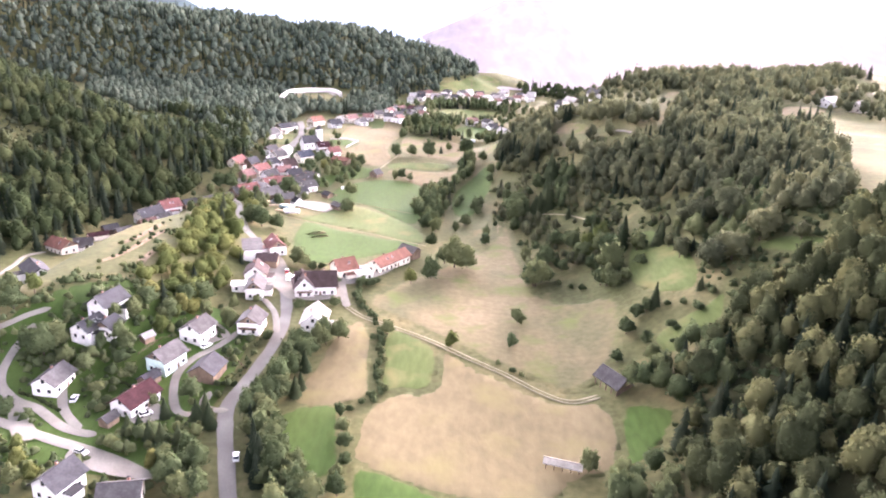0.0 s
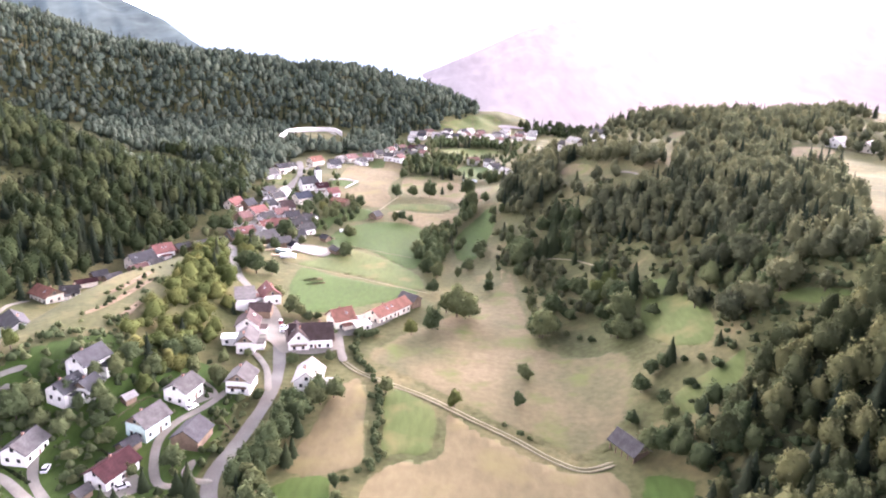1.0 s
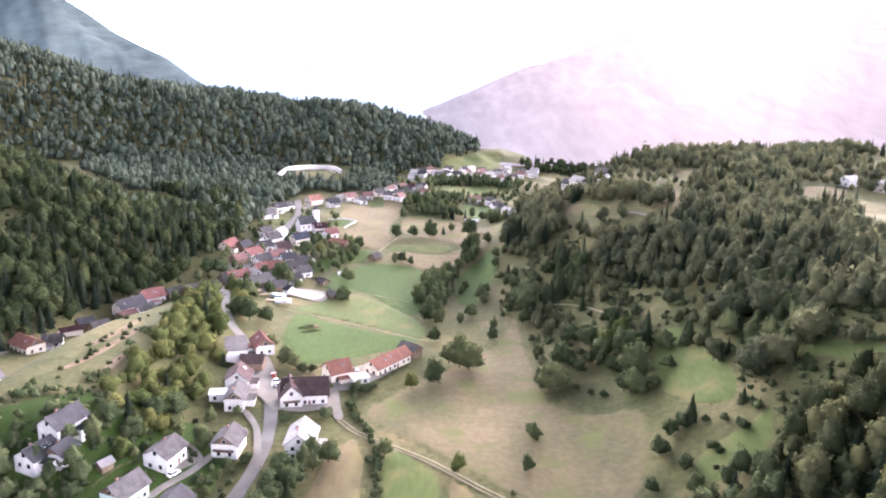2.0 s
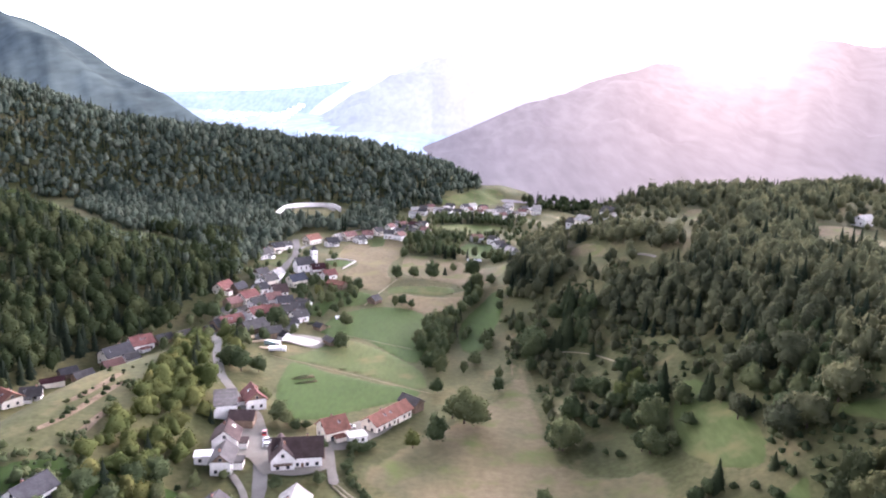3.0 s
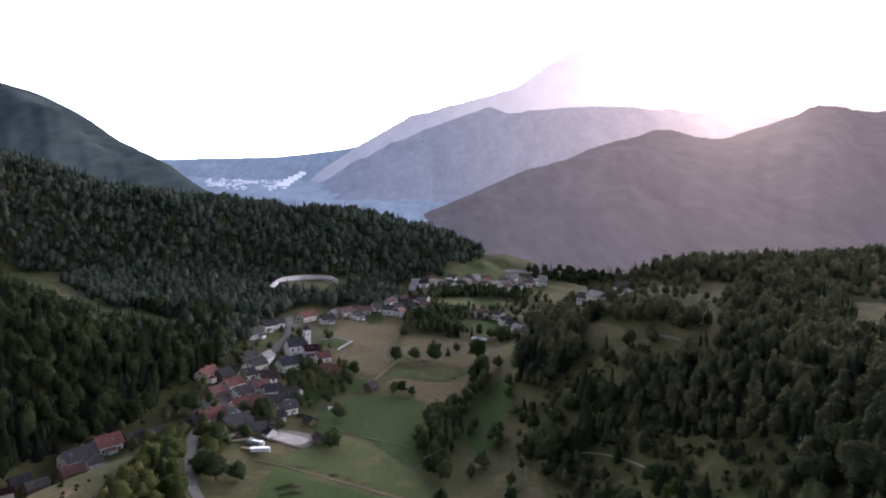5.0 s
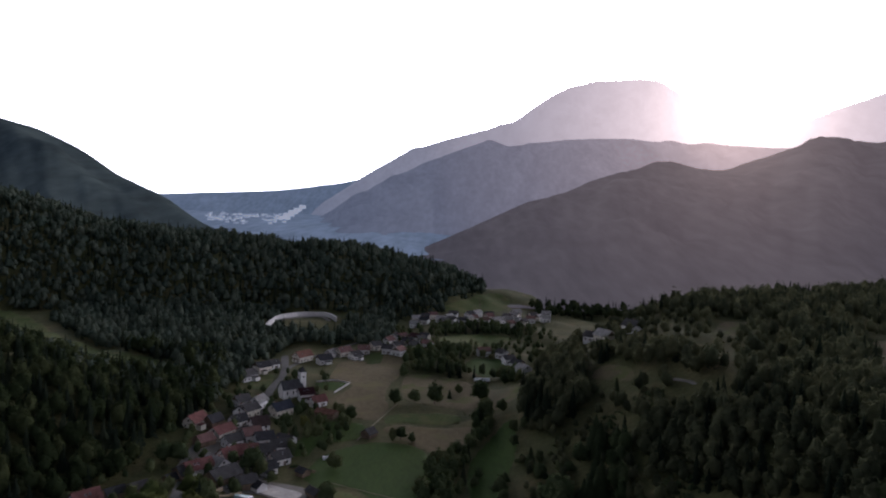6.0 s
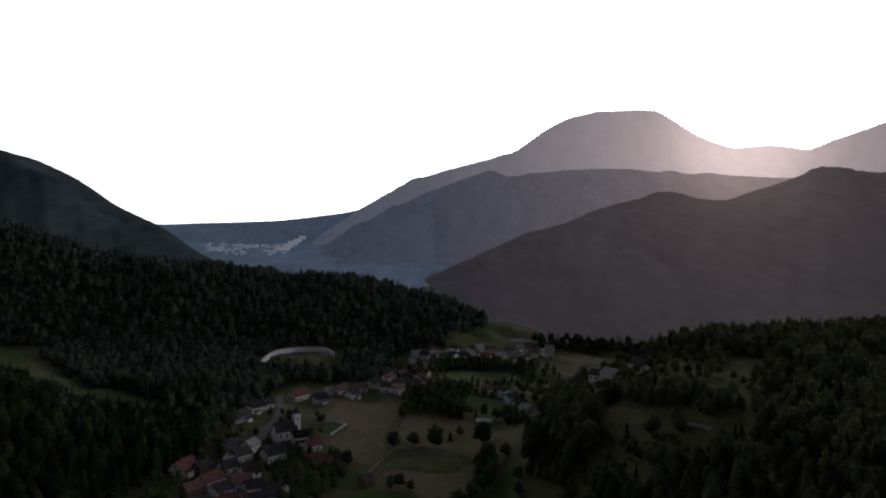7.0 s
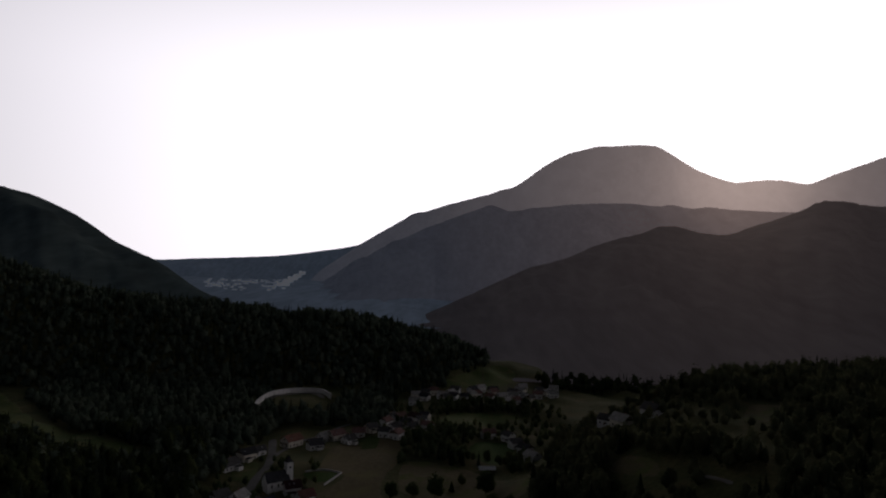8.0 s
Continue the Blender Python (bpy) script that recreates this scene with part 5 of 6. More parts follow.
# rank grass tufts and low scrub on the slope and the banks
def scrub(x, y):
    slope = (x > 30 + 0.0 * y) & (x < 110) & (y > 330) & (y < 480)
    bank = (x > -150) & (x < -66) & (y > 150) & (y < 262)
    knoll_top = (x > -140) & (x < -120) & (y > 262) & (y < 340)
    left = (x < -140) & (x > -185) & (y > 160) & (y < 262)
    return (slope & (rough(x, y, 34, 8) > 0.15)) | (bank & (rough(x, y, 30, 9) > -0.5)) | (knoll_top & (rough(x, y, 22, 10) > 0.45)) | (left & (rough(x, y, 30, 11) > 0.1))


p, r = scatter((-190, 150), (112, 480), 3.5, 410)
p = p[scrub(p[:, 0], p[:, 1])]
p = p[free(p, 3.4, 7.0)]
woods("low_scrub", p, r.uniform(0.3, 1.0, len(p)), r.randint(0, len(BUSH), len(p)), BUSH, M_LEAF_VALLEY, "low green scrub on banks and in gardens", 411)

p, r = scatter((34, 325), (112, 480), 7.0, 420)
p = p[(rough(p[:, 0], p[:, 1], 40, 14) > -0.15)]
p = p[free(p, 3.4, 7.0)]
woods("slope_thicket", p, r.uniform(0.25, 0.6, len(p)), r.randint(0, len(BROAD_MID), len(p)), BROAD_MID, M_LEAF_OLIVE, "young broadleaf thicket on the upper slope", 421)

# ---- single trees ----
CROWNS = {"b": [plant("crown", broad_crown(rv, 10, 7.8, 26, 560, 0.4, 2, 0.05, 0.47, 0.08, 0.1, 13.0), M_LEAF_VALLEY) for _ in range(6)],
          "d": [plant("crown", broad_crown(rv, 10, 7.4, 26, 560, 0.4, 2, 0.05, 0.48, 0.08, 0.12, 13.0), M_LEAF_OLIVE) for _ in range(5)],
          "w": [plant("crown", broad_crown(rv, 10, 7.0, 17, 640, 0.3, 2, 0.1, 0.52, 0.04, 0.1), M_LEAF_WARM) for _ in range(3)],
          "c": [plant("crown", conifer_crown(rv, 10, 5.4, 24, 16), M_NEEDLE_VALLEY) for _ in range(4)],
          "s": [plant("crown", broad_crown(rv, 10, 11.5, 9, 420, 0.5, 2, 0.0), M_LEAF_VALLEY) for _ in range(3)]}
TRUNKS = {"b": [plant("trunk", trunk_vf(rv, 10, 0.26, 5), M_BARK) for _ in range(3)], "c": [plant("trunk", trunk_vf(rv, 9.8, 0.2, 0), M_BARK)],
          "s": [plant("trunk", trunk_vf(rv, 6.5, 0.14, 4), M_BARK)]}
TRUNKS["w"] = TRUNKS["d"] = TRUNKS["b"]
TREE_WORDS = {"d": ("tree", "broadleaf tree with a dull brownish green crown", "tree"), "b": ("tree", "broadleaf tree with a full dark green crown", "tree"), "w": ("tree", "broadleaf tree with a light yellowing crown", "tree"),
              "c": ("conifer", "slender dark green spruce with drooping branches", "tree"), "s": ("shrub", "low rounded dark green shrub", "shrub")}


def tree(x, y, h, kind, r, group, beside):
    name, label, cat = TREE_WORDS[kind]
    root = new(name)
    h = min(h, 19.0)
    s = h / 10 * (0.94 if kind != "c" else 1.0)
    wide = s * r.uniform(0.88, 1.15)
    if kind == "s":
        s *= 0.9
    root.matrix_basis = pose(x, y, gz(x, y) - 0.05 * h, 0, 0, r.uniform(0, 360)) @ Matrix.Diagonal((wide, wide, s, 1))
    tagged(root, label + " " + beside, cat, group)
    part("trunk", TRUNKS[kind][r.randint(len(TRUNKS[kind]))], root)
    part("crown", CROWNS[kind][r.randint(len(CROWNS[kind]))], root)
    return root


rt = np.random.RandomState(77)
for rows, group, beside in ((SLOPE_TREES, "trees on the meadow slope", "on the dry slope"), (SLOPE_TREES_MID, "clump on the lower slope", "on the lower slope"), (SLOPE_TREES_UP, "trees on the upper slope", "on the upper slope"), (HILL_EDGE_TREES, "trees at the forest edge", "at the forest edge"),
                            (CREEK_TREES, "trees along the stream", "along the stream"), (CREEK_TREES_UP, "trees along the upper stream", "between the fields"), (VALLEY_TREES, "hedgerow between the fields", "beside the stubble field"),
                            (ROAD_TREES, "trees along the road", "beside the valley road"), (GARDEN_TREES, "garden trees", "in a house garden"), (GARDEN_TREES_LOW, "trees round the lower houses", "beside the lower houses"), (HEDGE_TREES, "village trees", "among the village houses")):
    for x, y, h, kind in rows:
        if kind == "b" and x > 95:
            kind = "d"
        tree(x, y, max(h, 1.8), kind, rt, group, beside)

# scrubby earth banks across the knoll
for i, line in enumerate(BANKS):
    c = spline(line, 4.5)
    r = np.random.RandomState(500 + i)
    c = c + r.normal(0, 0.7, c.shape)
    woods("bank_scrub", c, r.uniform(0.3, 0.75, len(c)), r.randint(0, len(BUSH), len(c)), BUSH, M_LEAF, "dark low scrub along an earth bank", 510 + i)

# hedges along the strip of grass and beside the gravel lane
for i, line in enumerate(([(-26, 258), (-22, 245), (-21, 232), (-21, 219), (-19, 210), (-21, 201)], [(-37, 302), (-36, 286), (-33, 274), (-26, 263)])):
    c = spline(line, 1.3)
    r = np.random.RandomState(540 + i)
    c = c + r.normal(0, 0.6, c.shape)
    woods("hedge", c, r.uniform(0.35, 0.8, len(c)), r.randint(0, len(BUSH), len(c)), BUSH, M_LEAF_VALLEY, "uneven green hedge between the fields", 550 + i)

# gardens round the terrace houses, loose trees on the terrace meadows and scrub on the bare hillside
def loose_terrace(x, y):
    open_ = inside([(82, 562), (103, 522), (106, 500), (92, 490), (74, 515)], x, y) | inside([(100, 500), (135, 460), (155, 500), (160, 540), (130, 540)], x, y) | inside([(212, 440), (270, 440), (290, 522), (222, 512)], x, y)
    return (x > 76) & (x < 350) & (y > 470) & (y < 690) & (x < 0.62 * y) & ~open_ & ~terrace_grove(x, y) & (rough(x, y, 50, 17) > -0.45)


p, r = scatter((76, 470), (350, 690), 8.6, 570)
p = p[loose_terrace(p[:, 0], p[:, 1])]
p = p[free(p, 4.0, 9.0)]
woods("terrace_trees", p, r.uniform(0.3, 0.8, len(p)), r.randint(0, len(BROAD_MID), len(p)), BROAD_MID, M_LEAF_OLIVE, "loose sunlit broadleaf trees on the terrace", 571)
p, r = scatter((-330, 400), (-235, 500), 4.4, 580)
p = p[((p[:, 0] + 282) / 34) ** 2 + ((p[:, 1] - 450) / 42) ** 2 < 1]
woods("hillside_scrub", p, r.uniform(0.4, 1.3, len(p)), r.randint(0, len(BUSH), len(p)), BUSH, M_LEAF_OLIVE, "brownish scrub on the cleared hillside", 581)

# bushes under and before the trees of the lower slope
p, r = scatter((66, 150), (190, 300), 4.2, 560)
s = p[:, 0] - np.interp(p[:, 1], (100, 190, 240, 300), (66, 66, 98, 106))
p = p[(s > 0) & (s < 70)]
p = p[free(p, 3.4, 7.0)]
woods("understory", p, r.uniform(0.4, 1.0, len(p)), r.randint(0, len(BUSH), len(p)), BUSH, M_LEAF_VALLEY, "green bushes under the trees of the slope", 561)


# ---- houses ----
def window_mesh(w, h):
    v1, f1 = box_vf(-w / 2 - 0.1, w / 2 + 0.1, -0.02, 0.09, -0.1, h + 0.1)
    return mesh_of("window", v1, f1, [M_FRAME])


def pane_mesh(w, h):
    v, f = box_vf(-w / 2, w / 2, 0.03, 0.12, 0, h)
    return mesh_of("pane", v, f, [M_GLASS])


WIN, PANE = window_mesh(1.1, 1.3), pane_mesh(1.1, 1.3)
v_, f_ = box_vf(-0.5, 0.5, -0.02, 0.1, 0, 2.05)
DOOR = mesh_of("door", v_, f_, [paint_mat("brown_door_paint", (0.12, 0.07, 0.045), 0.6, 0.2)])
v_, f_, i_ = join_vf([box_vf(-0.4, 0.4, -0.4, 0.4, 0, 2.0), (*box_vf(-0.48, 0.48, -0.48, 0.48, 2.0, 2.12), 1)])
CHIMNEY = mesh_of("chimney", v_, f_, [M_BRICK, ROOF["slate"]], i_)
bars = [box_vf(-3, 3, 0, 1.2, 0, 0.14), box_vf(-3, 3, 1.12, 1.2, 0.95, 1.07)]
for k in range(21):
    bars.append(box_vf(-3 + k * 0.3 - 0.08, -3 + k * 0.3 + 0.08, 1.13, 1.18, 0.14, 0.95))
v_, f_, i_ = join_vf(bars)
BALCONY = mesh_of("balcony", v_, f_, [paint_mat("dark_balcony_wood", (0.09, 0.055, 0.035), 0.8, 0.25)])
v_, f_, i_ = join_vf([box_vf(-0.45, 0.45, -0.65, 0.65, 0, 0.1), (*box_vf(-0.36, 0.36, -0.55, 0.55, 0.1, 0.13), 1)])
SKYLIGHT = mesh_of("skylight", v_, f_, [M_METAL, M_GLASS], i_)
ROOF_WORDS = {"slate": "dark slate", "grey": "weathered grey", "maroon": "dark maroon", "brown": "dark brown", "red": "red tiled", "orange": "orange tiled", "rose": "faded rose", "pale": "pale grey", "navy": "blue-black"}
WALL_WORDS = {"white": "white rendered", "wood": "weathered timber", "cream": "cream rendered", "green": "pale green rendered"}


def roof_mesh(L, W, eaves, ridge, over, material):
    """Two pitched slabs with thickness, eaves and verge overhang."""
    hl, hw = L / 2 + over, W / 2
    slope = (ridge - eaves) / hw
    t = 0.28
    pro = [(-hw - over, eaves - over * slope), (0, ridge), (hw + over, eaves - over * slope)]
    vs, fs = [], []
    for x in (-hl, hl):
        for y, z in pro:
            vs += [(x, y, z + t), (x, y, z)]
    for a, b in ((0, 2), (2, 4)):
        fs += [(a, a + 6, b + 6, b), (a + 1, b + 1, b + 7, a + 7)]
    fs += [(0, 1, 7, 6), (4, 10, 11, 5), (0, 2, 3, 1), (2, 4, 5, 3), (6, 7, 9, 8), (8, 9, 11, 10)]
    v2, f2 = box_vf(-hl, hl, -0.16, 0.16, ridge + t - 0.12, ridge + t + 0.12)
    vs, fs, _ = join_vf([(vs, fs, 0), (v2, f2, 0)])
    me = mesh_of("roof", vs, fs, [material])
    bm = bmesh.new()
    bm.from_mesh(me)
    bmesh.ops.recalc_face_normals(bm, faces=bm.faces[:])
    bm.to_mesh(me)
    bm.free()
    return me


def wall_mesh(L, W, eaves, ridge, material, gable=None):
    hl, hw = L / 2, W / 2
    b = -2.5
    vs = [(-hl, -hw, b), (hl, -hw, b), (hl, hw, b), (-hl, hw, b), (-hl, -hw, eaves), (hl, -hw, eaves), (hl, hw, eaves), (-hl, hw, eaves), (-hl, 0, ridge), (hl, 0, ridge)]
    fs = [(0, 1, 5, 4), (2, 3, 7, 6), (1, 2, 6, 5), (3, 0, 4, 7), (5, 6, 9), (7, 4, 8), (3, 2, 1, 0)]
    return mesh_of("wall", vs, fs, [material, gable or material], [0, 0, 0, 0, 1, 1, 0])


def house(x, y, turn, L, W, eaves, ridge, roof, wall, seed, far=False, group=""):
    r = np.random.RandomState(seed)
    z = gz(x, y)
    shed = ridge <= 5.2 or wall == "wood"
    over = 0.5 if shed else 0.8
    kind = "shed" if ridge <= 5.2 else ("barn" if wall == "wood" else "house")
    h = thing(kind, x, y, z, turn)
    tagged(h, f"{WALL_WORDS[wall]} {kind} with a {ROOF_WORDS[roof]} gable roof", kind, group)
    wallm = wall
    if wall == "white":
        wallm = r.choice(["white", "white", "white", "cream"])
    part("wall", wall_mesh(L, W, eaves, ridge, WALL[wallm], WALL["wood"] if (not shed and r.rand() < 0.3) else None), h)
    part("roof", roof_mesh(L, W, eaves, ridge, over, ROOF[roof]), h)
    if not shed:
        part("chimney", CHIMNEY, h, "", pose(L * r.uniform(-0.25, 0.25), W * 0.12, ridge - 1.0) @ Matrix.Diagonal((0.75, 0.75, 0.85, 1)))
        part("door", DOOR, h, "", pose(L * 0.1, -W / 2, 0.1, 0, 0, 180))
    if not shed and not far:
        if eaves >= 4.8 and r.rand() < 0.75:
            side = -1 if r.rand() < 0.5 else 1
            b = part("balcony", BALCONY, h, "dark timber balcony", pose(side * L / 2, 0, 2.75, 0, 0, -90 * side) @ Matrix.Diagonal((W * 0.8 / 6, 1, 1, 1)))
        for k in range(r.randint(0, 3)):
            s_ = (ridge - eaves) / (W / 2)
            sd = -1 if r.rand() < 0.6 else 1
            part("skylight", SKYLIGHT, h, "", pose(L * r.uniform(-0.3, 0.3), sd * W * 0.25, (eaves + ridge) / 2 + 0.3, -sd * math.degrees(math.atan(s_)), 0, 0))
        if r.rand() < 0.55:
            al, aw = r.uniform(3.5, 5.5), r.uniform(3.0, 4.2)
            v, f = box_vf(-al / 2, al / 2, -aw / 2, aw / 2, -2, 2.5)
            an = part("annex", mesh_of("annex", v, f, [WALL[wallm]]), h, "", pose(L * r.uniform(-0.25, 0.25), -W / 2 - aw / 2 + 0.05, 0))
            v, f = box_vf(-al / 2 - 0.3, al / 2 + 0.3, -aw / 2 - 0.3, aw / 2, 2.5, 2.75)
            part("annex_roof", mesh_of("annex_roof", v, f, [ROOF[roof]]), an)
    levels = 1 if eaves < 4.4 else 2
    if not shed:
        slots = []
        n = 2 if far else max(2, int(L / 3.2))
        for lev in range(levels):
            zz = 0.95 + lev * 2.7
            if zz + 1.4 > eaves:
                continue
            for side in (-1, 1):
                for i in range(n):
                    xx = (i + 0.5) / n * L - L / 2
                    if lev == 0 and side == -1 and abs(xx - L * 0.1) < 1.2:
                        continue
                    slots.append((xx, side * W / 2, zz, 180 if side < 0 else 0))
            if not far or lev == 0:
                for side in (-1, 1):
                    for yy in (-W * 0.22, W * 0.22):
                        slots.append((side * L / 2, yy, zz, -90 * side))
        if ridge - eaves > 2.4:
            for side in (-1, 1):
                slots.append((side * L / 2, 0, eaves + 0.35, -90 * side))
        for xx, yy, zz, rot in slots:
            w = part("window", WIN, h, "", pose(xx, yy, zz, 0, 0, rot))
            part("pane", PANE, w)
    return h


rf = np.random.RandomState(31)
for i in range(44):
    u, k = rf.uniform(0, 1), rf.randint(3)
    x, y = -52 + 165 * u + rf.uniform(-3, 3), 872 + 62 * u + 17 * k + rf.uniform(-4, 4)
    if all(math.hypot(x - h[0], y - h[1]) > 9.5 for h in FAR_HOUSES):
        FAR_HOUSES.append((round(x), round(y), round(rf.uniform(-40, 60)), 9.5, 8, 5, 8, str(rf.choice(["pale", "rose", "grey", "pale", "slate"])), "white"))
for group, rows, far in (("houses below the knoll", NEAR_HOUSES, False), ("sheds in the gardens", OUTBUILDINGS, False), ("hamlet behind the knoll", KNOLL_HOUSES, False), ("village houses", VILLAGE_HOUSES, False), ("far village houses", FAR_HOUSES, True), ("houses on the terrace", TERRACE_HOUSES, True)):
    for i, row in enumerate(rows):
        house(*row, seed=i * 13 + len(rows), far=far, group=group)


# ---- yards ----
YARDS = [[(-109, 425), (-95, 429), (-74, 421), (-73, 438), (-93, 446), (-113, 451)], [(-48, 299), (-46, 313), (-37, 323), (-23, 327), (-25, 315), (-36, 300), (-42, 296)],
         [(-79, 290), (-83, 312), (-80, 327), (-69, 302), (-60, 283), (-64, 275), (-72, 285)], [(-64, 277), (-64, 286), (-49, 292), (-43, 283), (-53, 276)], [(-85, 231), (-79, 238), (-80, 242), (-86, 247), (-86, 239)],
         [(-100, 200), (-92, 183), (-84, 186), (-88, 194)], [(-140, 450), (-124, 428), (-116, 434), (-132, 456)],
         [(-101, 170), (-87, 166), (-75, 158), (-83, 158), (-92, 160), (-102, 164)], [(-141, 199), (-134, 195), (-125, 185), (-115, 174), (-121, 172), (-130, 184)]]


def yard(poly, lift, material=M_GRAVEL):
    edge = rounded(poly, 5)
    c = edge.mean(0)
    vs, fs, n = [], [], len(edge)
    for k in (1.0, 0.66, 0.33):
        q = c + (edge - c) * k
        vs += [(x, y, z + lift) for (x, y), z in zip(q, ground_z(q[:, 0], q[:, 1]))]
    vs.append((c[0], c[1], gz(*c) + lift))
    for k in range(2):
        fs += [(k * n + i, k * n + (i + 1) % n, (k + 1) * n + (i + 1) % n, (k + 1) * n + i) for i in range(n)]
    fs += [(2 * n + i, 2 * n + (i + 1) % n, 3 * n) for i in range(n)]
    ob = new("yard", mesh_of("yard", vs, fs, [material], shade=True))
    if ob.data.polygons[0].normal.z < 0:
        ob.data.flip_normals()
    return tagged(ob, "pale gravel and concrete farmyard", "yard", kind="structure")


for i, poly in enumerate(YARDS):
    yard(poly, 0.52 + 0.01 * i)
yard([(-141, 432), (-124, 428), (-104, 436), (-94, 462), (-98, 486), (-108, 508), (-124, 528), (-138, 520), (-150, 506), (-142, 470)], 0.4)
yard([(-140, 540), (-122, 540), (-112, 560), (-120, 574), (-138, 572)], 0.4)
yard([(-74, 432), (-78, 424), (-88, 428), (-98, 434), (-94, 442), (-84, 438)], 0.68, M_SLAB)


# ---- village church ----
def church(x, y, turn):
    c = thing("church", x, y, gz(x, y), turn)
    tagged(c, "small white village church with a dark steep roof", "church")
    part("wall", wall_mesh(15, 8, 6, 11, WALL["white"]), c)
    part("roof", roof_mesh(15, 8, 6, 11, 0.4, ROOF["slate"]), c)
    t = part("tower", mesh_of("tower", *box_vf(-2.1, 2.1, -2.1, 2.1, -1, 16), [WALL["white"]]), c, "", pose(8.6, 0, 0))
    v = [(-2.4, -2.4, 16), (2.4, -2.4, 16), (2.4, 2.4, 16), (-2.4, 2.4, 16), (-1.3, -1.3, 17.2), (1.3, -1.3, 17.2), (1.3, 1.3, 17.2), (-1.3, 1.3, 17.2), (0, 0, 20)]
    f = [(3, 2, 1, 0)] + [(i, (i + 1) % 4, 4 + (i + 1) % 4, 4 + i) for i in range(4)] + [(4 + i, 4 + (i + 1) % 4, 8) for i in range(4)]
    part("spire", mesh_of("spire", v, f, [ROOF["slate"]]), t, "dark pointed spire")
    for side in (-1, 1):
        for k in (-4.5, 0, 4.5):
            w = part("window", WIN, c, "", pose(k, side * 4, 2.2, 0, 0, 0 if side > 0 else 180) @ Matrix.Diagonal((0.9, 1, 1.7, 1)))
            part("pane", PANE, w)
    for a in range(4):
        w = part("belfry_opening", PANE, t, "", pose(0, 0, 12.2, 0, 0, a * 90) @ pose(0, 2.08, 0))


church(-116, 588, 40)


# ---- curved retaining wall at the foot of the far hill ----
def retaining_wall():
    c = spline([(-191, 804), (-195, 830), (-194, 856), (-187, 880), (-175, 894), (-160, 896), (-145, 885), (-133, 868)], 1.6)
    d = np.gradient(c, axis=0)
    d /= np.hypot(d[:, 0], d[:, 1])[:, None]
    nrm = np.stack([-d[:, 1], d[:, 0]], -1)
    root = new("retaining_wall")
    root.matrix_basis = pose(-170, 900, 0)
    tagged(root, "long curved pale concrete retaining wall below the forest", "wall", kind="structure")
    inv = Vector((-170, 900, 0))
    step = 6
    z0 = ground_z(c[:, 0], c[:, 1])
    base = np.convolve(np.pad(z0, 8, "edge"), np.ones(17) / 17, "valid")
    for i in range(0, len(c) - 1, step):
        j = min(i + step, len(c) - 1)
        vs, fs = [], []
        k = np.arange(i, j + 1)
        for off, hgt in ((-0.5, -3.0), (0.5, 4.2), (1.3, 4.2), (1.9, -3.0)):
            q = c[k] + nrm[k] * off
            vs += [(x - inv.x, y - inv.y, b + hgt) for (x, y), b in zip(q, base[k])]
        n = len(k)
        for a in range(3):
            fs += [(a * n + m, a * n + m + 1, (a + 1) * n + m + 1, (a + 1) * n + m) for m in range(n - 1)]
        fs += [(0, n, 2 * n, 3 * n), (n - 1, 4 * n - 1, 3 * n - 1, 2 * n - 1)]
        part("wall_panel", mesh_of("wall_panel", vs, fs, [M_CONC]), root)
    vs, fs = [], []
    for off, hgt in ((0.1, 4.22), (0.1, 4.7), (1.9, 4.7), (1.9, 4.22)):
        q = c + nrm * off
        vs += [(x - inv.x, y - inv.y, b + hgt) for (x, y), b in zip(q, base)]
    n = len(c)
    fs = [(a * n + m, a * n + m + 1, ((a + 1) % 4) * n + m + 1, ((a + 1) % 4) * n + m) for a in range(4) for m in range(n - 1)]
    part("coping", mesh_of("coping", vs, fs, [M_CONC]), root, "pale coping along the wall")


retaining_wall()


# ---- flat roofed buildings and farm sheds ----
def flat_building(x, y, turn, L, W, h, label, roof=M_METAL):
    b = thing("flat_building", x, y, gz(x, y), turn)
    tagged(b, label, "building")
    part("wall", mesh_of("wall", *box_vf(-L / 2, L / 2, -W / 2, W / 2, -2, h), [WALL["white"]]), b)
    part("roof", mesh_of("roof", *box_vf(-L / 2 - 0.3, L / 2 + 0.3, -W / 2 - 0.3, W / 2 + 0.3, h, h + 0.35), [roof]), b)
    n = max(2, int(L / 3))
    for side in (-1, 1):
        for i in range(n):
            w = part("window", WIN, b, "", pose((i + 0.5) / n * L - L / 2, side * W / 2, h * 0.35, 0, 0, 0 if side > 0 else 180))
            part("pane", PANE, w)
    return b


flat_building(-93, 324, 108, 17, 9, 5.5, "white flat roofed workshop beside the road", ROOF["grey"])
flat_building(-86, 281, 12, 8, 4.5, 3.2, "low white flat roofed garage annex", M_PLASTIC)
flat_building(-36, 305, 25, 7, 5, 3.0, "small pale flat roofed farm store", M_CONC)


